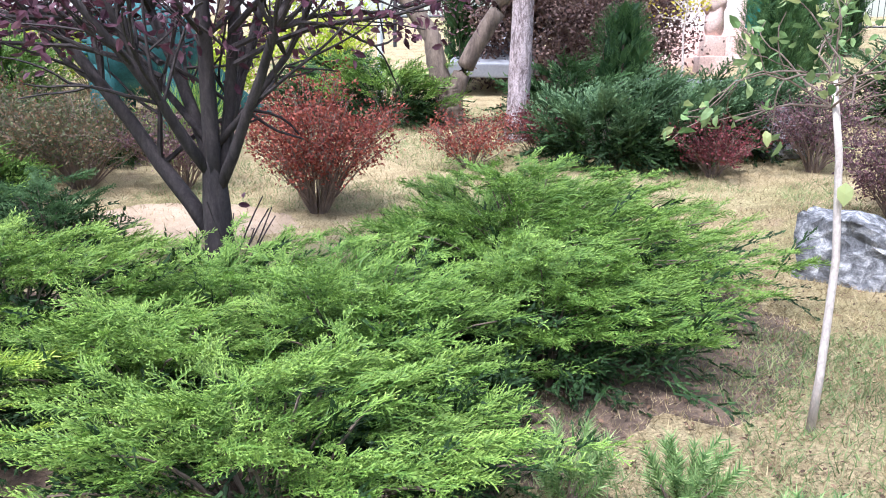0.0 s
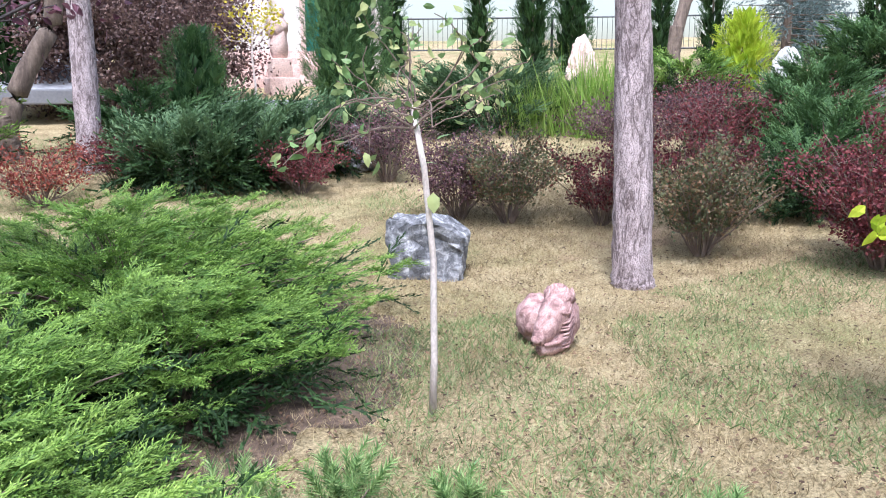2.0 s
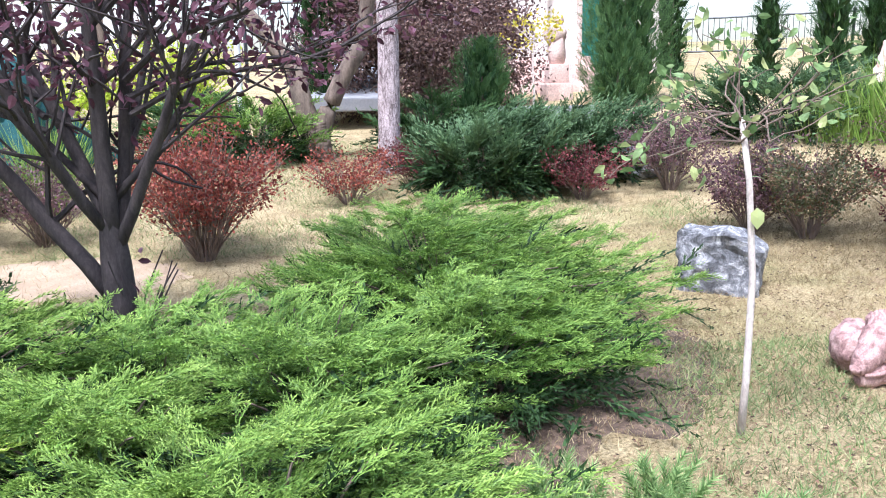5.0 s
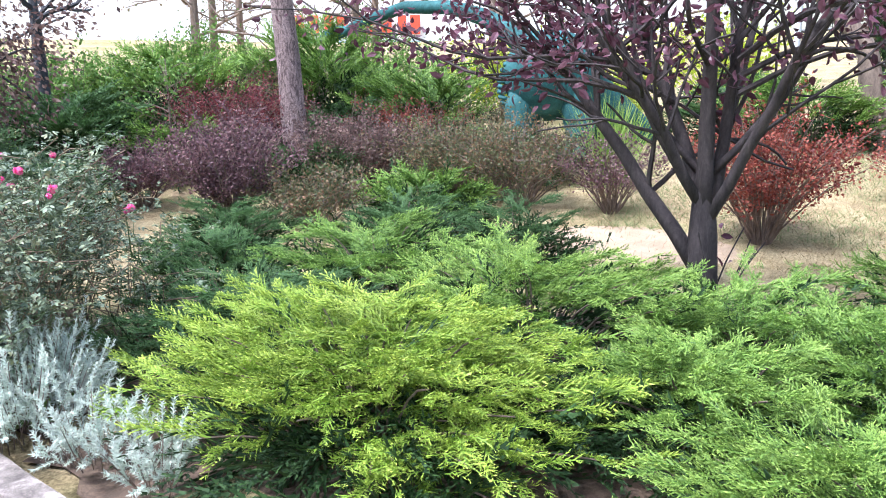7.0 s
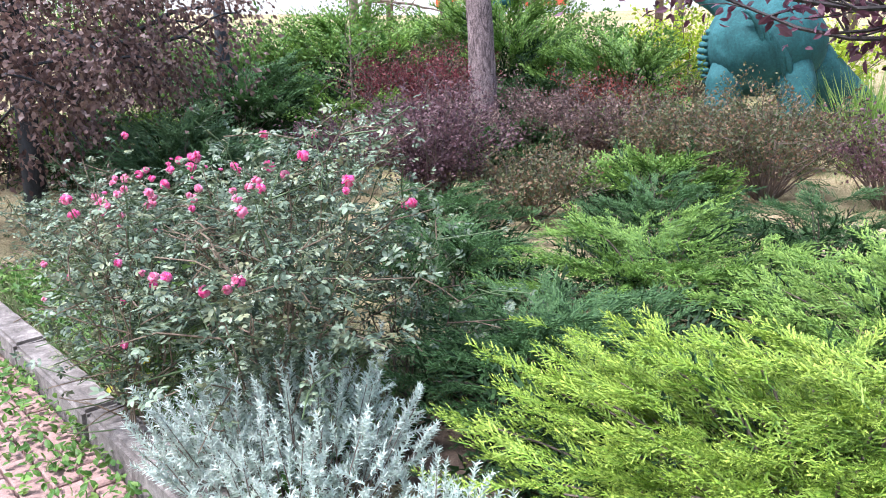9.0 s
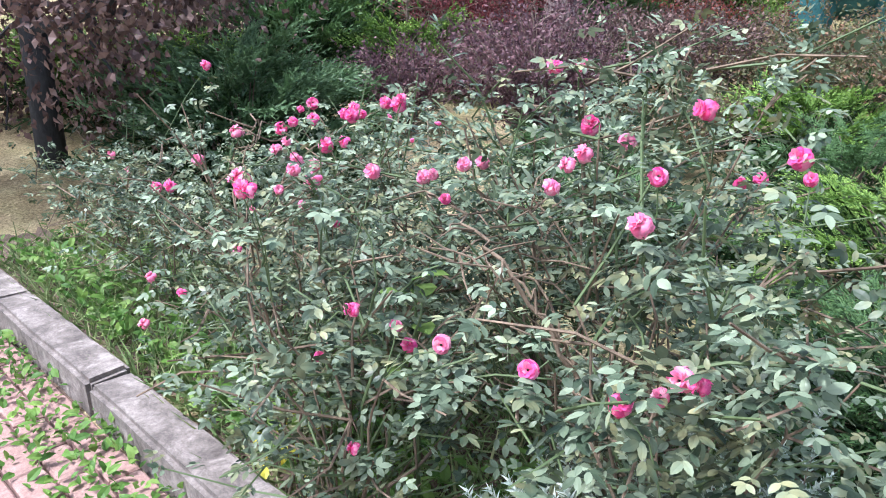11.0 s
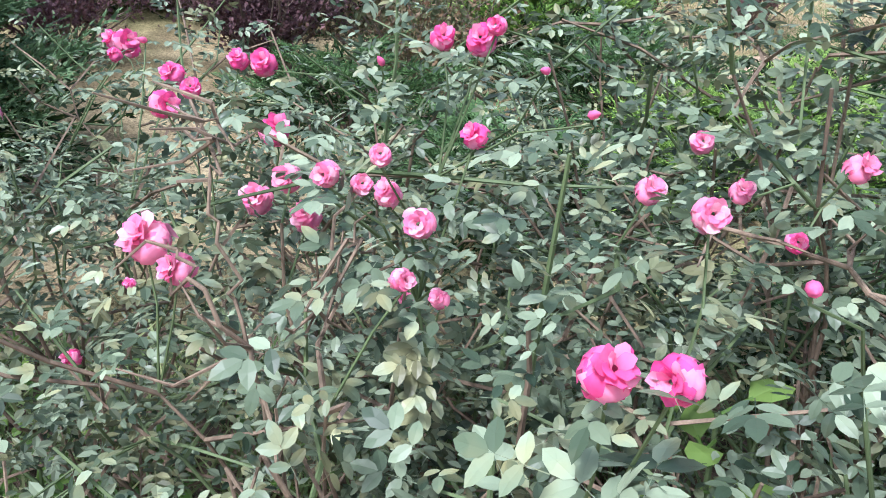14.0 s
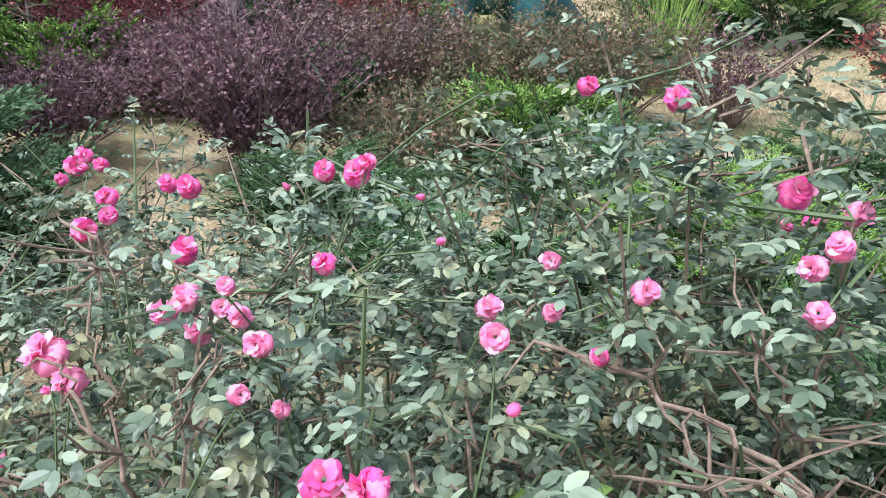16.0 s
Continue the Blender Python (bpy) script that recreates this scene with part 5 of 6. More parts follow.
def rose_bush(x, y, r, h, seed, blooms, canes=11, leaves=900, label="rose bush with grey-green leaves and pink blossoms", size=(0.044, 0.072), low=0.24, shape=None, limbs=()):
    shape = ROSE5 if shape is None else shape
    rng = np.random.default_rng(seed)
    root = thing("rose_bush", x, y, 0.0, label, "rose bush", "roses along the kerb")
    wood, stalk, leaf = Build(), Build(), Build()
    at, way = [], []
    ends = []
    for i in range(canes):
        a = 2.4 * i + rng.uniform(-0.3, 0.3)
        rho = math.sqrt((i + 0.6) / canes)
        e = np.array([math.cos(a) * r * rho, math.sin(a) * r * rho * 0.85, h * (1.02 - 0.35 * rho * rho) * rng.uniform(0.78, 0.96)])
        p0 = np.array([math.cos(a) * 0.05, math.sin(a) * 0.05, 0.0])
        p1 = np.array([e[0] * 0.3, e[1] * 0.3, e[2] * 0.6])
        s = np.linspace(0, 1, 9)[:, None]
        c = (1 - s) ** 2 * p0 + 2 * s * (1 - s) * p1 + s ** 2 * e
        c[1:-1] += rng.standard_normal((7, 3)) * 0.014
        tube(wood if i % 3 else stalk, c, np.linspace(0.0048, 0.002, 9), 6)
        ends.append(c)
        for j in range(8):
            k = rng.integers(1, 9)
            d = rng.standard_normal(3) * [0.9, 0.9, 0.45] + [math.cos(a) * 0.4, math.sin(a) * 0.4, 0.45]
            d = d / np.linalg.norm(d) * rng.uniform(0.12, 0.34)
            tw = [c[k], c[k] + d * 0.5 + rng.standard_normal(3) * 0.015, c[k] + d]
            tube(stalk if j % 2 else wood, tw, [0.0035, 0.0028, 0.002], 4)
            n = max(1, int(leaves * 1.45) // (canes * 8))
            u = rng.random(n) ** 0.7
            at.append(c[k] + d * u[:, None] + rng.standard_normal((n, 3)) * 0.035)
            way.append(np.c_[rng.standard_normal((n, 2)), 0.15 + 0.35 * rng.standard_normal(n)])
    for pts, r0, r1 in limbs:
        u = np.linspace(0, len(pts) - 1, 22)
        p = np.stack([np.interp(u, range(len(pts)), [q[k] for q in pts]) for k in range(3)], 1) - [x, y, 0]
        p[1:-1] += rng.standard_normal((20, 3)) * 0.009
        tube(wood, p, np.linspace(r0, r1, 22) * 0.42, 8, 0.08, rng)
        for k in range(10):
            i = rng.integers(9, 22)
            e = rng.standard_normal(3) * [1, 1, 0.6]
            e = e / np.linalg.norm(e) * rng.uniform(0.06, 0.16)
            tube(wood, [p[i], p[i] + e * 0.5 + rng.standard_normal(3) * 0.012, p[i] + e], [0.0025, 0.002, 0.001], 5)
    at, way = np.concatenate(at), np.concatenate(way)
    ok = (at[:, 2] > low + rng.random(len(at)) ** 2 * 0.55 * h) & ((at[:, 1] + y > 1.02) | (at[:, 2] < 0.75))
    at, way = at[ok], way[ok]
    scatter(leaf, shape, at, way, rng.uniform(*size, len(at)) * rng.uniform(0.72, 1.0, len(at)), rng.normal(0, 0.5, len(at)))
    for k, (bx, by, bz, d, tone) in enumerate(blooms):
        p = np.array([bx - x, by - y, bz])
        src = min((c[j] for c in ends for j in (3, 4, 5, 6, 7, 8)), key=lambda q: np.linalg.norm(q - p + [0, 0, 0.06]))
        tube(stalk, [src, (src + p) / 2 + [0.01, 0, 0.02], p - [0, 0, 0.012], p], [0.0018, 0.0015, 0.0013, 0.0015], 5)
        d *= 1.22
        me = BUD if d < 0.022 else (PALE_A if tone else (PINK_A, PINK_B)[k % 2])
        ob = part("bud" if d < 0.022 else "blossom", me, None, root, "pale pink blossom" if tone else "pink blossom")
        q = pose(*p, 0, 0, rng.uniform(-55, 55)) @ pose(0, 0, 0, rng.uniform(38, 78), 0, 0) @ pose(0, 0, 0, 0, 0, rng.uniform(0, 360))
        ob.matrix_basis = q @ Matrix.Diagonal((d, d, d * (0.78 if d > 0.022 else 1.0), 1))
        n = 5
        scatter(leaf, shape, p + rng.standard_normal((n, 3)) * 0.03 - [0, 0, 0.06], np.c_[rng.standard_normal((n, 2)), 0.2 * rng.standard_normal(n)], rng.uniform(*size, n), rng.normal(0, 0.3, n))
    part("canework", wood, CANE, root, kind="stuff")
    part("stalkwork", stalk, CANE_GREEN, root, kind="stuff")
    part("foliage", leaf, ROSE_LEAF, root, kind="stuff")


# blossoms: place, width, paler or deeper pink
BLOOMS = """
-5.56 2.09 .94 .055 0|-5.41 1.94 .92 .045 0|-5.32 1.72 .93 .05 0|-5.29 1.74 .95 .035 0|-5.18 1.76 .89 .055 0|-4.96 1.41 .98 .028 1
-5.14 1.67 .85 .05 1|-5.02 1.43 .95 .035 1|-4.96 1.44 .93 .036 1|-4.99 1.46 .93 .03 1|-4.88 1.52 .97 .034 0|-4.90 1.39 .84 .026 1
-5.51 1.67 .53 .036 0|-4.60 1.70 .92 .04 1|-4.768 1.115 .955 .044 0|-4.733 1.103 .960 .036 0|-5.26 1.50 .83 .072 1|-5.21 1.47 .81 .05 1
-5.19 1.69 .81 .056 1|-5.10 1.62 .82 .052 1|-4.92 1.39 .92 .040 1|-4.93 1.35 .88 .030 1|-4.66 1.37 .955 .042 1|-4.68 1.57 .90 .042 1
-5.26 1.96 .94 .055 0|-5.31 1.98 .94 .04 0|-4.89 1.74 1.03 .048 0|-4.94 1.75 1.03 .042 0|-4.87 1.73 1.05 .03 0|-4.50 1.475 .97 .038 1
-4.33 1.16 .73 .045 1|-4.30 1.645 1.045 .05 0|-5.74 1.61 .72 .05 0|-5.71 1.87 .86 .06 1|-5.91 1.67 .68 .046 0|-5.72 1.71 .79 .05 1
-5.76 1.73 .78 .03 0|-6.9 2.10 .60 .05 1|-6.7 2.05 .56 .05 1|-4.46 1.23 .665 .038 0|-4.465 1.20 .715 .03 1|-4.53 1.15 .75 .036 0
-3.976 1.11 .755 .045 0|-3.94 1.166 .753 .036 1|-3.92 1.19 .775 .05 1|-3.89 1.18 .78 .035 0|-4.106 1.07 .787 .042 0|-4.535 1.14 .453 .032 0
-4.75 1.27 .54 .032 0|-3.89 1.64 1.025 .05 0|-3.86 1.60 1.0 .032 0|-4.05 1.59 1.105 .05 0|-4.06 1.41 1.015 .04 0|-4.30 1.55 .98 .042 1
-4.05 1.32 .955 .05 1|-4.60 1.50 .93 .032 1|-4.96 1.56 .74 .024 0|-5.37 1.27 .595 .036 1|-5.39 1.37 .51 .034 0|-5.52 1.32 .40 .04 1
-4.22 1.65 1.02 .045 1|-4.27 1.56 1.005 .045 1|-4.306 1.495 .945 .042 1|-4.44 1.745 1.147 .045 0|-4.54 2.09 1.12 .045 0|-4.545 1.47 .89 .028 0
-4.634 1.193 .979 .018 0|-4.08 2.19 .85 .05 0|-4.13 2.20 .83 .04 0|-5.93 2.70 .82 .06 0|-5.87 2.68 .80 .05 0|-6.34 2.25 1.02 .05 0
-5.48 2.0 .96 .018 0|-5.05 1.9 .96 .018 0|-4.80 1.8 .98 .018 0|-4.75 1.62 .97 .018 0|-5.36 1.62 .70 .02 0|-5.55 2.02 .93 .03 0
"""
BLOOMS = [tuple(float(q) for q in w.split()) for row in BLOOMS.split("\n") if row for w in row.split("|")]
ROSE_BUSHES = (
    # x, y, radius, height, seed, canes, leaves, leaf size, lowest leaf, rounder leaflets, label
    (-4.32, 1.74, 0.54, 1.28, 201, 20, 1900, (0.046, 0.070), 0.55, 1, "tall rose bush with thorny canes and pale pink blossoms"),
    (-4.95, 1.88, 0.48, 0.98, 202, 14, 1250, (0.044, 0.070), 0.24, 1, "rose bush full of grey-green leaves with pink blossoms"),
    (-5.02, 1.48, 0.38, 0.92, 203, 12, 800, (0.042, 0.066), 0.24, 1, "open rose bush with many pink blossoms above bare canes"),
    (-4.62, 1.24, 0.30, 0.92, 204, 13, 820, (0.050, 0.078), 0.24, 1, "rose bush by the kerb with one large double pink blossom"),
    (-5.55, 1.80, 0.46, 0.88, 205, 13, 950, (0.044, 0.068), 0.24, 0, "rose bush with pink blossoms and dark leaves"),
    (-6.25, 1.95, 0.50, 0.78, 206, 12, 1000, (0.044, 0.072), 0.24, 0, "low rose bush with few pink blossoms"),
    (-3.98, 1.36, 0.36, 1.00, 207, 14, 1100, (0.052, 0.080), 0.24, 1, "pale-leaved rose bush with pink blossoms beside junipers"),
    (-4.60, 2.14, 0.46, 1.22, 210, 15, 1200, (0.044, 0.070), 0.30, 0, "tall leafy rose bush at the back of the bed"),
    (-5.25, 2.35, 0.50, 0.92, 208, 12, 850, (0.044, 0.070), 0.24, 0, "rose bush with few blossoms at the back of the bed"),
    (-4.10, 2.14, 0.36, 0.86, 211, 10, 600, (0.044, 0.070), 0.24, 0, "small rose bush between junipers and taller roses"),
    (-5.92, 2.62, 0.40, 0.82, 212, 10, 600, (0.044, 0.070), 0.24, 0, "rose bush with a pair of pink blossoms behind the bed"),
    (-7.1, 2.25, 0.55, 0.65, 209, 12, 800, (0.044, 0.072), 0.24, 0, "low rose bush with bluish leaves under the brown tree"),
)
THICK_CANES = {
    201: (([(-4.05, 1.42, 0.0), (-4.12, 1.42, 0.35), (-4.20, 1.42, 0.62), (-4.36, 1.40, 0.80), (-4.46, 1.44, 0.86), (-4.62, 1.50, 0.89)], 0.016, 0.006), ([(-4.2, 1.42, 0.62), (-4.28, 1.36, 0.78), (-4.36, 1.34, 0.82), (-4.44, 1.36, 0.80)], 0.009, 0.004), ([(-4.16, 1.42, 0.5), (-4.30, 1.48, 0.74), (-4.36, 1.52, 0.92)], 0.009, 0.004)),
    203: (([(-5.00, 1.36, 0.0), (-5.03, 1.38, 0.35), (-5.08, 1.38, 0.62), (-5.12, 1.38, 0.80), (-5.18, 1.42, 0.86)], 0.013, 0.005), ([(-5.08, 1.38, 0.62), (-5.04, 1.42, 0.80), (-4.98, 1.46, 0.90)], 0.007, 0.003), ([(-5.10, 1.38, 0.74), (-5.14, 1.44, 0.92), (-5.16, 1.50, 1.0)], 0.006, 0.003)),
}
for bx, by, br, bh, bseed, bcanes, bleaves, bsize, blow, fine, blabel in ROSE_BUSHES:
    mine = [w for w in BLOOMS if min(ROSE_BUSHES, key=lambda q: math.hypot(q[0] - w[0], q[1] - w[1]) - 0.5 * q[2])[4] == bseed]
    rose_bush(bx, by, br, bh, bseed, mine, bcanes, bleaves, blabel, bsize, blow, ROSE_FINE if fine else ROSE5, THICK_CANES.get(bseed, ()))


def broadleaf_weed(x, y, h, seed):
    """An upright weed with large soft leaves on long stalks."""
    rng = np.random.default_rng(seed)
    root = thing("broadleaf_weed", x, y, 0, "tall weed with large light green leaves among the roses", "plant", "broadleaf weeds")
    w = tube(Build(), [(0, 0, 0), (0.01, 0, h * 0.5), (0, 0.01, h * 0.92)], [0.006, 0.005, 0.003], 6)
    part("stalk", w, CANE_GREEN, root)
    shape = leaf_shape(0.8, 0.12, 0.22)
    for k in range(9):
        a, z = 2.4 * k, h * (0.55 + 0.43 * k / 9)
        d = np.array([[math.cos(a), math.sin(a), 0.35]])
        b = Build()
        tube(b, [(0, 0, z), (0.035 * math.cos(a), 0.035 * math.sin(a), z + 0.015)], [0.0025, 0.002], 4)
        scatter(b, shape, np.array([[0.03 * math.cos(a), 0.03 * math.sin(a), z + 0.012]]), d, rng.uniform(0.05, 0.085, 1), np.zeros(1))
        part("leaf", b, GREEN_LEAF, root)


broadleaf_weed(-4.60, 1.42, 0.76, 311)
broadleaf_weed(-4.88, 1.30, 0.42, 313)


# silver foliage plants
def silver_plant(x, y, r, h, seed, n):
    rng = np.random.default_rng(seed)
    root = thing("silver_plant", x, y, 0, "silver-grey shrub with fine feathery upright stems", "plant", "silver plants")
    leaf, wood, at, way = Build(), Build(), [], []
    shape = needle_shape(rng, 40, 0.5, 0.6, 0.022)
    for i in range(n):
        a, rho = 2.4 * i, math.sqrt((i + 0.5) / n)
        d = np.array([math.cos(a) * 0.55 * rho, math.sin(a) * 0.55 * rho, 1.0]) + rng.standard_normal(3) * 0.12
        p = np.array([math.cos(a) * r * rho * 0.75, math.sin(a) * r * rho * 0.75, 0.02])
        ln = h * (1.1 - 0.35 * rho) * rng.uniform(0.75, 1.1)
        e = p + d * ln
        tube(wood, [p, (p + e) / 2, e], [0.003, 0.0025, 0.0015], 3)
        for k in range(6):
            q = p + d * ln * (0.25 + 0.75 * k / 6)
            at.append(q), way.append(d + rng.standard_normal(3) * (0.55 if k < 5 else 0.1))
    m = len(at)
    scatter(leaf, shape, np.array(at), np.array(way), rng.uniform(0.10, 0.17, m), rng.uniform(0, 6, m))
    part("twigwork", wood, TWIG, root, kind="stuff")
    part("foliage", leaf, SILVER, root, kind="stuff")


silver_plant(-3.82, 1.28, 0.34, 0.44, 301, 110)
silver_plant(-3.26, 1.26, 0.12, 0.28, 302, 16)
silver_plant(-2.86, 1.24, 0.10, 0.30, 304, 14)
silver_plant(-4.12, 1.24, 0.20, 0.30, 303, 30)


# yellow weed
def yellow_weed(x, y):
    rng = np.random.default_rng(310)
    root = thing("yellow_weed", x, y, 0, "small weed with yellow autumn leaves by the kerb", "plant")
    b, w = Build(), Build()
    n = 60
    scatter(b, LEAF, np.c_[rng.normal(0, 0.06, (n, 2)), rng.uniform(0.05, 0.2, n)], rng.standard_normal((n, 3)), rng.uniform(0.03, 0.05, n), np.zeros(n))
    for k in range(8):
        a = k * 0.8
        tube(w, [(0, 0, 0), (math.cos(a) * 0.05, math.sin(a) * 0.05, 0.18)], [0.003, 0.002], 4)
    part("twigwork", w, CANE_GREEN, root, kind="stuff")
    part("foliage", b, YELLOW_LEAF, root, kind="stuff")


yellow_weed(-5.05, 1.45)


# ---- trees at the back ----
def leafy_tree(name, x, y, h, trunk_r, crown_z, crown_r, mat, bark, seed, per, size, label, depth=2, limbs=9, hang=0.3, loose=0.15, shape=None, lift=(0.1, 0.7)):
    rng = np.random.default_rng(seed)
    root = thing(name, x, y, rise(x, y) - 0.03, label, "tree")
    t, wood, leaf, tips = Build(), Build(), Build(), []
    tube(t, [(0, 0, 0), (0.03, 0, h * 0.25), (0.0, 0.03, h * 0.5), (0.03, 0, h * 0.85)], [trunk_r, trunk_r * 0.85, trunk_r * 0.7, trunk_r * 0.25], 12, 0.03, rng)
    part("trunk", t, bark, root, smooth=True)
    for i in range(limbs):
        a = 2.4 * i
        z = crown_z + (h * 0.8 - crown_z) * (i / limbs)
        d = np.array([math.cos(a), math.sin(a), rng.uniform(*lift)])
        ln = crown_r * (1 - 0.5 * i / limbs) * 0.55
        grow(rng, wood, tips, np.array([0.02, 0, z]), d / np.linalg.norm(d), ln, trunk_r * 0.38, depth, 0.35, 0.05 if lift[1] > 0.5 else -0.12, (2, 3), 0.6, 5)
    foliage_at(rng, leaf, tips, per, size, SMALL if shape is None else shape, loose, hang)
    part("twigwork", wood, bark, root, kind="stuff")
    part("crown", leaf, mat, root, kind="stuff")


leafy_tree("brown_tree", -8.75, 2.75, 3.4, 0.10, 0.9, 1.75, BROWN_LEAF, BLACK_BARK, 401, 60, (0.04, 0.07), "small tree with drooping brown-purple leaves", 2, 22, 0.9, 0.16, None, (-0.15, 0.4))
leafy_tree("young_tree", -10.0, 5.65, 3.2, 0.10, 1.75, 1.2, BROWN_LEAF, BLACK_BARK, 402, 3, (0.05, 0.08), "slender young tree with a black forked trunk", 1, 7, 0.2, 0.10)
leafy_tree("young_tree", 3.14, 13.9, 2.0, 0.025, 1.2, 0.9, YELLOW_LEAF, PALE_BARK, 403, 4, (0.06, 0.10), "thin young tree with yellow leaves before the steps", 1, 8, 0.3, 0.08)
for q, (bx, by, bh) in enumerate(((0.5, 14.6, 3.2), (1.4, 15.2, 3.3), (2.0, 15.8, 2.5), (1.0, 13.9, 2.2))):
    leafy_tree("brown_shrub_tree", bx, by, bh, 0.06, 0.35, 1.7, BROWN_LEAF, TWIG, 410 + q, 40, (0.06, 0.105), "large brown-purple leaved shrub behind the lawn", 2, 14, 0.3, 0.2)
leafy_tree("young_tree", -8.6, 6.4, 1.7, 0.02, 0.5, 0.8, GREEN_LEAF, TWIG, 404, 4, (0.05, 0.08), "thin young tree with light green leaves", 1, 12, 0.2, 0.08)
for q, (bx, by, bh) in enumerate(((-11.5, 14.5, 5.0), (-8.5, 16.0, 5.5), (-14.0, 12.0, 5.0), (-5.5, 17.5, 5.5), (-16.5, 9.0, 5.0), (-18, 5.5, 5.5), (-13.0, 17.5, 6.0), (-10.2, 19.0, 6.5), (-15.5, 14.0, 6.0), (-7.2, 19.5, 6.0), (-17.0, 16.5, 6.5), (-12.2, 12.8, 5.0))):
    leafy_tree("bare_tree", bx, by, bh, 0.11, 1.2, 2.2, GREEN_LEAF if q % 2 else MIXED_LEAF, GREY_BARK, 420 + q, 2, (0.06, 0.1), "thin half-bare tree on the slope", 2, 9, 0.2, 0.2)
for q, (bx, by, bh) in enumerate(((-7.0, 13.0, 1.6), (-9.8, 12.6, 1.5), (-12.5, 10.4, 1.5), (-3.2, 14.0, 1.7), (-11.6, 6.2, 1.2), (-13.5, 6.0, 1.6), (-5.0, 13.0, 1.4))):
    shrub("yellow_shrub", bx, by, bh, 1.2, (LIME_LEAF, GREEN_LEAF, GREEN_LEAF)[q % 3], 440 + q, 34, 2600, (0.06, 0.10), 0.1, label="light yellow-green shrub on the slope", group="background shrubs")


def column_thuja(x, y, h, r, seed, mat=None, label="dark green columnar thuja before the fence", z=None):
    rng = np.random.default_rng(seed)
    root = thing("thuja", x, y, (rise(x, y) if z is None else z) - 0.03, label, "tree", "columnar thujas")
    t, leaf = Build(), Build()
    tube(t, [(0, 0, 0), (0, 0, h * 0.9)], [r * 0.15, 0.01], 6)
    part("trunk", t, GREY_BARK, root)
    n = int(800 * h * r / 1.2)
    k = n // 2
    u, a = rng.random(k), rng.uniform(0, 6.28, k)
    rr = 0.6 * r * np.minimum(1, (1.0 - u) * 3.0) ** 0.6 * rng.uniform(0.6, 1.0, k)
    # heart leaves; without mat they take the green darkened to look like gap shade
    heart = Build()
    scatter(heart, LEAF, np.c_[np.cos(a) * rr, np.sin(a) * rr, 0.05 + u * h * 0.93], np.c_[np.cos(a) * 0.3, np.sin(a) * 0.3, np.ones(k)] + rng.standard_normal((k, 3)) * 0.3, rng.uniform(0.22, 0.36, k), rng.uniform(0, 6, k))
    part("inner_foliage", heart, mat or JUN_GAP_SHADE, root, kind="stuff")
    u = rng.random(n)
    a = rng.uniform(0, 6.28, n)
    rr = r * np.minimum(1, (1.02 - u) * 3.2) ** 0.6 * np.minimum(1, 0.7 + u * 2) * rng.uniform(0.75, 1.05, n)
    at = np.c_[np.cos(a) * rr, np.sin(a) * rr, 0.05 + u * h * 0.97]
    scatter(leaf, PLUMES_FAR[seed % 3], at, np.c_[np.cos(a) * 0.6, np.sin(a) * 0.6, np.full(n, 1.0)] + rng.standard_normal((n, 3)) * 0.25, rng.uniform(0.18, 0.30, n), rng.uniform(0, 6, n))
    part("foliage", leaf, mat or THUJA, root, kind="stuff")


for q, (tx, ty, th, tr) in enumerate(((9.86, 15.3, 3.4, 0.48), (9.0, 16.3, 2.6, 0.34), (15.1, 15.1, 3.4, 0.40), (14.2, 16.0, 3.0, 0.34), (19.4, 13.7, 3.8, 0.50), (21.1, 14.0, 4.0, 0.48), (18.0, 14.6, 4.2, 0.55), (23.5, 12.5, 3.6, 0.5), (11.3, 15.8, 2.3, 0.55), (-0.75, 14.2, 3.3, 0.33), (7.6, 18.3, 3.8, 0.42))):
    column_thuja(tx, ty, th * 1.05, tr * 0.72, 500 + q)
column_thuja(1.85, 11.9, 1.5, 0.40, 520, JUN_DARK, "small blue-green conical conifer")
column_thuja(11.6, 10.7, 1.45, 0.45, 521, LIME_LEAF, "yellow-green conical thuja on the slope")
column_thuja(5.35, 15.2, 3.1, 0.82, 522, JUN_DARK, "loose grey-green conifer beside the steps")
column_thuja(5.0, 14.6, 1.3, 0.42, 523, JUN_DARK, "small loose grey-green conifer before the steps")


def blue_spruce(x, y, h, r, seed):
    rng = np.random.default_rng(seed)
    root = thing("blue_spruce", x, y, rise(x, y) - 0.03, "blue-grey spruce with layered branches", "tree", "spruces")
    t, wood, leaf, tips = Build(), Build(), Build(), []
    tube(t, [(0, 0, 0), (0, 0, h)], [0.12, 0.02], 8)
    part("trunk", t, GREY_BARK, root)
    for i in range(70):
        s = i / 70
        a = 2.4 * i
        ln = r * (1.05 - s) * rng.uniform(0.8, 1.1)
        p = np.array([0, 0, 0.25 + s * h * 0.95])
        d = np.array([math.cos(a), math.sin(a), -0.15 + 0.5 * s])
        tube(wood, [p, p + d * ln * 0.5, p + d * ln], [0.02, 0.012, 0.005], 4)
        for k in range(9):
            tips.append((p + d * ln * rng.uniform(0.25, 1) + rng.standard_normal(3) * 0.07, d))
    foliage_at(rng, leaf, tips, 3, (0.2, 0.34), NEEDLES, 0.08, 0.2)
    part("twigwork", wood, GREY_BARK, root, kind="stuff")
    part("foliage", leaf, SPRUCE, root, kind="stuff")


blue_spruce(15.6, 13.2, 4.2, 1.5, 530)
blue_spruce(22.5, 9.6, 4.2, 1.6, 531)
blue_spruce(17.2, 13.8, 3.6, 1.2, 532)


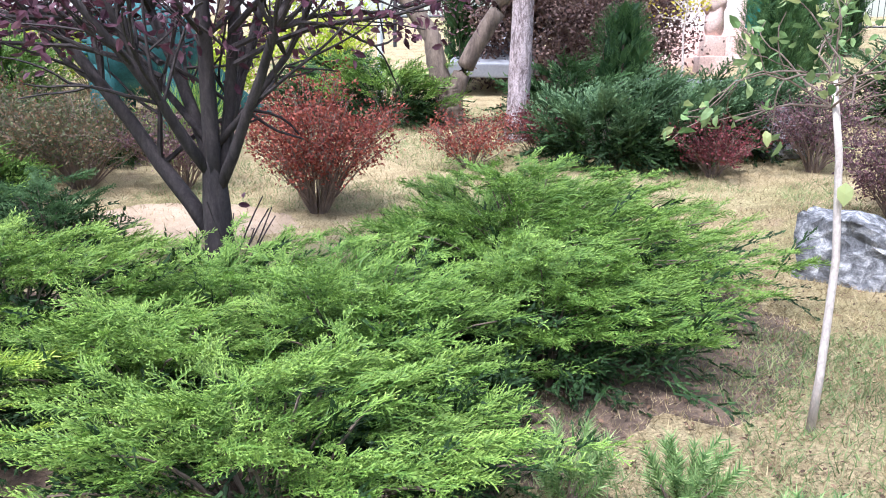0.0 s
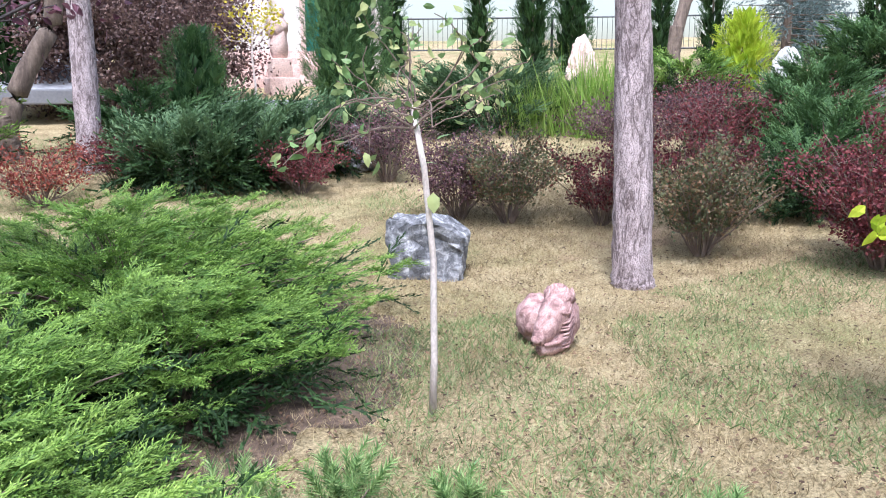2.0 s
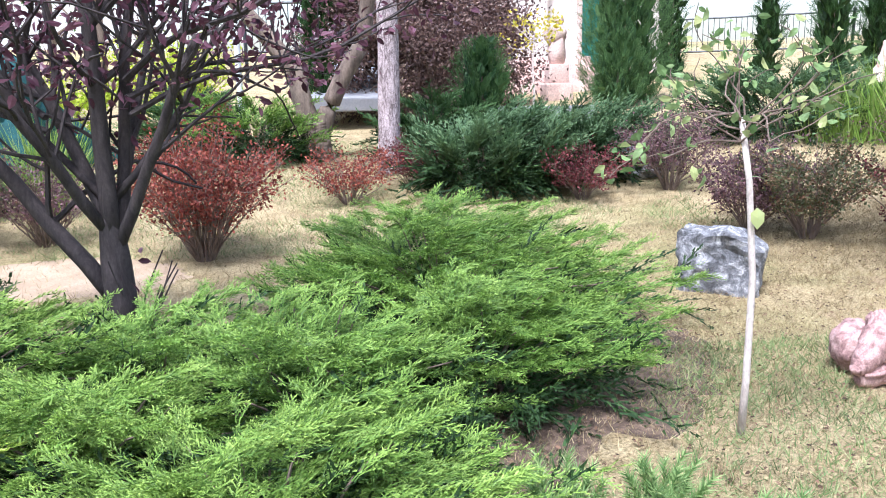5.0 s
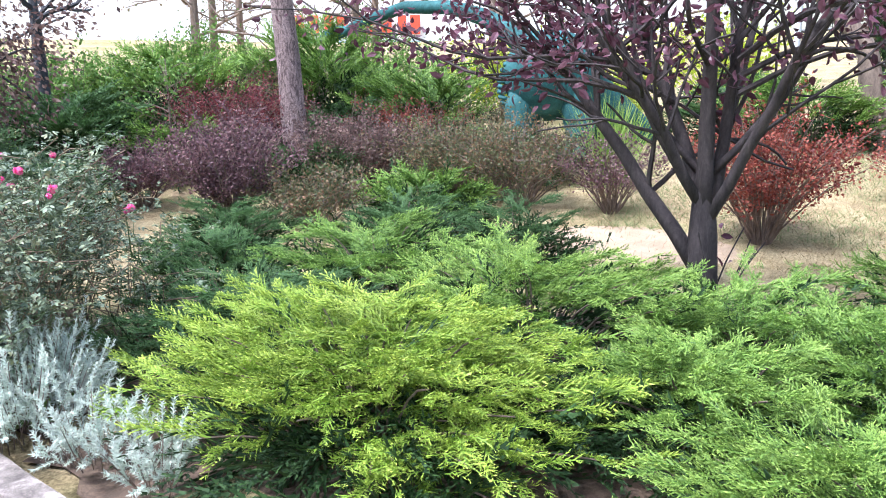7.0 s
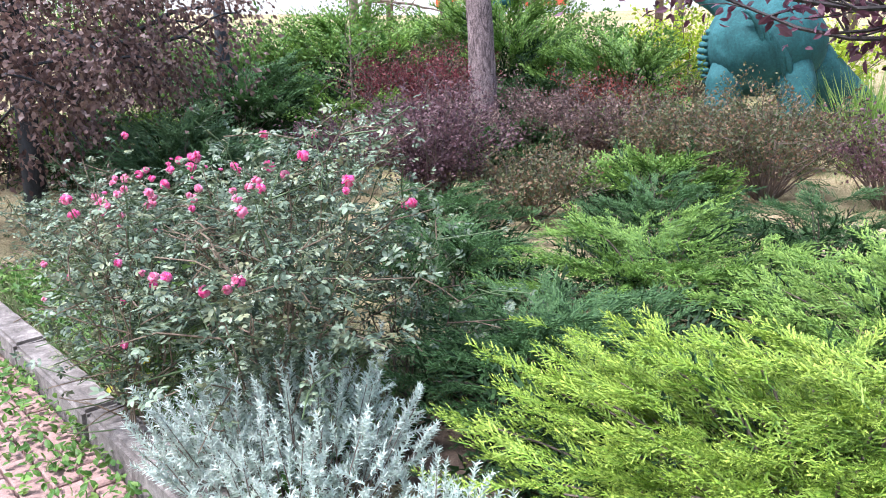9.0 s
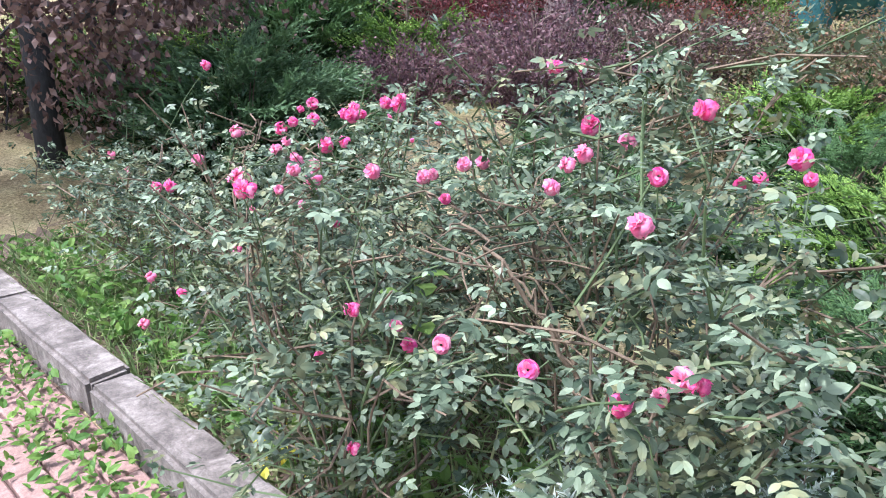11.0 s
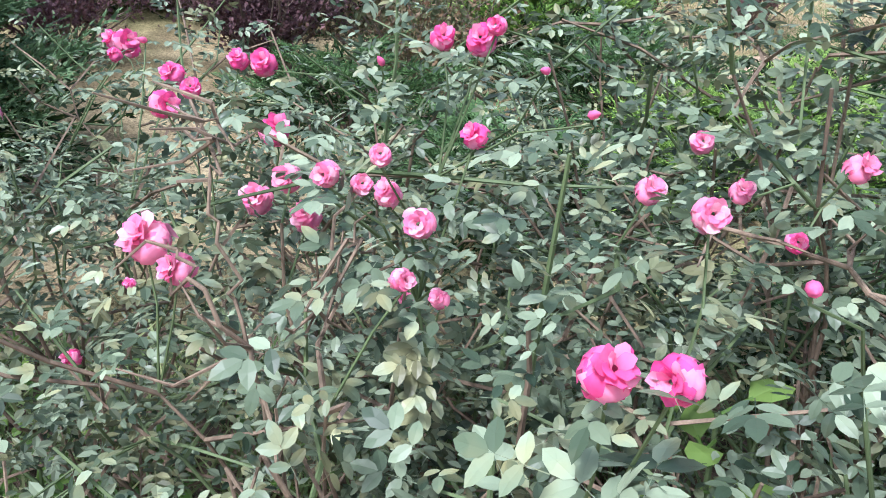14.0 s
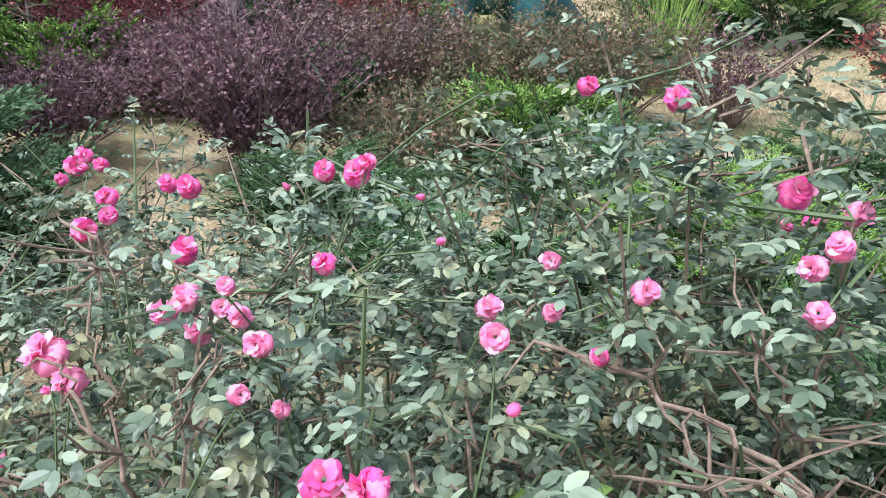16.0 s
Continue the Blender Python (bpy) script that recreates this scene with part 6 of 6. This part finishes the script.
def tall_grass(x, y, h, r, seed, mat, n=300, label="clump of tall green ornamental grass"):
    rng = np.random.default_rng(seed)
    b = Build()
    d = np.c_[rng.standard_normal((n, 2)) * 0.32, np.ones(n)]
    scatter(b, BLADE, np.c_[rng.normal(0, r * 0.3, (n, 2)), np.zeros(n)], d, rng.uniform(0.6, 1.1, n) * h, rng.uniform(0, 6, n), np.full(n, 0.5))
    lone("ornamental_grass", b, mat, (x, y, rise(x, y) - 0.01), label, "grass clump", "grass clumps")


tall_grass(7.25, 9.25, 1.35, 0.7, 601, REED_LEAF, 700)
tall_grass(-3.5, 8.5, 1.15, 0.28, 602, REED_LEAF, 320, "clump of tall pale green reeds beside the dinosaur")
tall_grass(6.6, 9.9, 1.0, 0.7, 603, REED_LEAF, 420)
tall_grass(-0.62, 2.28, 0.32, 0.1, 604, GREEN_BLADE, 26, "small grass tuft growing through the juniper")


# ---- dinosaur sculpture ----
def dinosaur(x, y, turn):
    root = thing("dinosaur_sculpture", x, y, rise(x, y), "teal painted long-necked dinosaur sculpture on the lawn", "sculpture")
    root.rotation_euler = (0, 0, radians(turn))

    def loft(pts, radii, n=40, sides=16):
        u = np.linspace(0, len(pts) - 1, n)
        return tube(Build(), np.stack([np.interp(u, range(len(pts)), [p[k] for p in pts]) for k in range(3)], 1), np.interp(u, range(len(pts)), radii), sides)

    b = lump(Build(), (0, 0, 1.32), (0.82, 0.76, 0.72), 3, 0.04, 1.2, 4)
    part("body", b, TEAL, root, smooth=True)
    part("neck", loft([(-0.30, 0.30, 1.70), (-0.75, 0.5, 2.0), (-1.3, 0.8, 2.32), (-2.0, 1.15, 2.55), (-3.0, 1.5, 2.62), (-3.9, 1.75, 2.42), (-4.5, 1.9, 2.20)], [0.26, 0.19, 0.15, 0.125, 0.11, 0.10, 0.09]), TEAL, root, smooth=True)
    part("head", loft([(-4.35, 1.86, 2.27), (-4.6, 1.93, 2.22), (-4.85, 2.0, 2.14), (-5.05, 2.05, 2.08)], [0.09, 0.15, 0.12, 0.05], 16, 12), TEAL, root, smooth=True)
    part("tail", loft([(0.5, 0.3, 0.95), (0.95, 0.5, 0.65), (1.4, 0.75, 0.35), (1.9, 1.05, 0.16), (2.4, 1.5, 0.08)], [0.50, 0.36, 0.24, 0.13, 0.04], 30), TEAL, root, smooth=True)
    # ridged scales down the chest, folds of the shoulder and flank
    for k in range(9):
        h = 0.80 + 0.085 * k
        c = -0.85 + 0.10 * (k - 4.0) ** 2 / 16
        part("chest_scale", tube(Build(), [(c + 0.12, -0.36, h), (c, -0.22, h + 0.02), (c - 0.01, -0.08, h + 0.03)], [0.03, 0.045, 0.03], 8), TEAL, root, smooth=True)
    for k in range(5):
        pts = [(0.02 + 0.09 * k + 0.30 * math.cos(t) - 0.28, -0.52 - 0.27 * math.sin(t + 0.3) + 0.03 * k, 0.92 + 0.82 * math.sin(t) - 0.09 * k) for t in np.linspace(0.15, 1.7, 9)]
        part("skin_fold", tube(Build(), pts, [0.012, 0.03, 0.04, 0.045, 0.045, 0.042, 0.036, 0.028, 0.012], 8), TEAL, root, smooth=True)
    for lx, ly in ((-0.52, -0.40), (0.48, -0.46), (-0.52, 0.40), (0.48, 0.42)):
        part("leg", loft([(lx * 0.8, ly * 0.7, 1.15), (lx * 0.9, ly * 0.85, 0.8), (lx + 0.02, ly, 0.4), (lx, ly, 0.08), (lx, ly, -0.04)], [0.22, 0.27, 0.22, 0.22, 0.24], 16), TEAL, root, smooth=True)


dinosaur(-5.40, 11.45, 14)


# ---- steps, statues, pavilion, fence, walkway ----
def block(name, at, size, mat, label, category, rz=0.0, bevel=0.02, kind="", group=""):
    ob = lone(name, box(Build(), (0, 0, size[2] / 2), size, 0, bevel), mat, at, label, category, group, kind)
    ob.rotation_euler = (0, 0, radians(rz))
    return ob


def statue(x, y, z, s, seed, mat, label):
    """A plain carved upright shape on a stepped pedestal."""
    b = Build()
    box(b, (0, 0, 0.2), (0.62, 0.62, 0.5), 0, 0.03)
    box(b, (0, 0, 0.62), (0.46, 0.46, 0.5), 0, 0.03)
    lump(b, (0, 0, 1.15), (0.20, 0.17, 0.42), seed, 0.2, 2.4, 3)
    lump(b, (-0.05, 0, 1.55), (0.26, 0.17, 0.26), seed + 1, 0.22, 2.6, 3)
    lump(b, (0.03, 0, 1.85), (0.12, 0.12, 0.15), seed + 2, 0.15, 3, 3)
    ob = lone("stone_statue", b, mat, (x, y, z), label, "statue", smooth=True)
    ob.scale = (s, s, s)


statue(4.25, 16.4, rise(4.25, 16.4) - 0.1, 0.95, 11, PINK_PALE, "pale pink stone statue on a pedestal beside the steps")


def pink_rock(x, y, s, seed, mat, label, tall=1.4):
    b = Build()
    lump(b, (0, 0, 0.30 * tall), (0.30, 0.25, 0.36 * tall), seed, 0.35, 1.9, 4, -0.33 * tall)
    lump(b, (0.08, 0, 0.16), (0.36, 0.28, 0.20), seed + 3, 0.3, 1.9, 3, -0.18)
    ob = lone("standing_stone", b, mat, (x, y, rise(x, y) - 0.02), label, "rock", "standing stones")
    ob.scale = (s, s, s)


pink_rock(9.4, 12.7, 1.05, 21, PINK_PALE, "upright carved pink stone among junipers", 1.6)
pink_rock(11.8, 9.85, 0.95, 22, WHITE_STONE, "upright white rough stone", 1.5)
pink_rock(11.9, 7.3, 1.0, 23, WHITE_STONE, "leaning white rough stone beside a slab", 1.3)
pink_rock(3.3, 9.0, 0.7, 24, ROCK, "grey rough stone below the conifer", 1.2)
block("stone_slab", (11.4, 8.1, rise(11.4, 8.1)), (0.75, 0.12, 0.42), SLATE, "grey stone slab set upright", "slab", -50)


def steps(x, y, z, turn):
    root = thing("stone_steps", x, y, z, "pink stone steps up to the pavilion", "steps", kind="structure")
    root.rotation_euler = (0, 0, radians(turn))
    for k in range(5):
        part("step", box(Build(), (0, k * 0.32, 0.08 + k * 0.17 - 0.3), (1.9, 0.34, 0.76), 0, 0.015), PINK_PALE, root)
    part("side_wall", box(Build(), (-1.1, 0.8, 0.25), (0.3, 1.9, 1.1), 0, 0.02), PINK_PALE, root)


steps(4.6, 17.6, rise(4.6, 17.6), -8)
block("pool_wall", (2.9, 13.4, rise(2.9, 13.4) - 0.1), (2.4, 0.25, 0.42), SLATE, "low grey slab wall below the steps", "wall", -5, 0.02, "structure")


def pavilion(x, y, z):
    root = thing("pavilion", x, y, z, "round pale pavilion with teal bands and green door", "building", kind="structure")
    part("wall", lathe(Build(), (0, 0, -1.0), [(3.2, 0), (3.2, 2.6), (3.45, 2.75), (3.5, 3.05), (3.1, 3.1)], 48), PLASTER, root)
    part("upper_wall", lathe(Build(), (0, 0, 2.1), [(3.05, 0), (3.05, 0.9)], 48), TEALPAINT, root)
    part("band", lathe(Build(), (0, 0, 2.42), [(3.08, 0), (3.14, 0.06), (3.08, 0.14)], 48), PLASTER, root)
    part("roof", lathe(Build(), (0, 0, 3.0), [(3.3, 0), (3.35, 0.18), (2.4, 0.6), (0.3, 1.2)], 48), PLASTER, root)
    d = part("door", box(Build(), (0.30, -3.2, 0.55), (0.9, 0.12, 2.0), 0, 0.02), GREENPAINT, root)
    part("door_frame", box(Build(), (0.30, -3.17, 0.6), (1.15, 0.12, 2.25), 0, 0.02), PINK_PALE, root)
    for a in (-1.2, 1.9):
        part("column", lathe(Build(), (a, -3.25, -0.8), [(0.2, 0), (0.16, 0.1), (0.15, 2.6), (0.2, 2.75)], 14), PLASTER, root)


pavilion(5.9, 22.8, 2.6)


def fence(points, z0, label):
    """A steel railing of posts, two rails and many bars."""
    root = thing("fence", points[0][0], points[0][1], z0, label, "fence", kind="structure")
    for (ax, ay), (bx, by) in zip(points, points[1:]):
        a, c = np.array([ax - points[0][0], ay - points[0][1], 0.0]), np.array([bx - points[0][0], by - points[0][1], 0.0])
        ln = np.linalg.norm(c - a)
        for h in (0.15, 1.15):
            part("rail", tube(Build(), [a + [0, 0, h], c + [0, 0, h]], 0.03, 6), STEEL, root)
        n = int(ln / 2.2)
        for k in range(n + 1):
            p = a + (c - a) * k / n
            part("post", tube(Build(), [p + [0, 0, -0.5], p + [0, 0, 1.25]], 0.045, 6), STEEL, root)
        bars = Build()
        m = int(ln / 0.16)
        for k in range(m):
            p = a + (c - a) * k / m
            tube(bars, [p + [0, 0, 0.15], p + [0, 0, 1.15]], 0.010, 4)
        part("barwork", bars, STEEL, root, kind="stuff")


fence([(6.0, 26.5), (14.5, 21.5), (21.5, 17.0), (30.0, 8.5)], 2.55, "dark steel railing along the terrace behind the garden")
fence([(-2.4, 17.2), (0.6, 16.6)], 2.3, "dark steel railing beside the sloping walkway")


def walkway():
    b = Build()
    box(b, (0, 0, 0), (1.5, 6.5, 0.25), 0, 0.03)
    ob = lone("walkway", b, ASPH, (0.05, 16.7, 1.9), "grey sloping walkway climbing past the trees", "walkway", kind="structure")
    ob.rotation_euler = (radians(10), 0, radians(-4))


walkway()


def white_pole(x, y, h):
    b = Build()
    lathe(b, (0, 0, -0.05), [(0.09, 0), (0.06, 0.15), (0.05, 0.2), (0.045, h)], 12)
    lone("white_pole", b, POLE_WHITE, (x, y, rise(x, y)), "thin white metal pole behind the plum tree", "pole")


white_pole(-1.95, 12.6, 3.4)


def sign_building(x, y, turn):
    root = thing("sign_building", x, y, 1.6, "long white hall with teal band and red lettering", "building", kind="structure")
    root.rotation_euler = (0, 0, radians(turn))
    part("wall", box(Build(), (0, 0, 2.4), (30, 3.0, 6.4), 0, 0.05), SIGN_WHITE, root)
    part("band", box(Build(), (0, -1.53, 0.9), (30, 0.08, 1.5), 0, 0.02), TEALPAINT, root)
    part("roof", box(Build(), (0, 0, 5.7), (30.6, 3.6, 0.25), 0, 0.05), SLATE, root)
    rng = random.Random(9)
    for zz, u, stop, high in ((2.3, -2.4, 2.6, 0.75), (1.1, -3.0, -1.2, 0.55)):
        while u < stop:
            w = rng.uniform(0.32, 0.46)
            part("letter_bar", box(Build(), (u, -1.6, zz), (w, 0.08, high), 0, 0.02), RED_PAINT, root)
            u += w + 0.2


sign_building(-20.3, 27.0, 36)
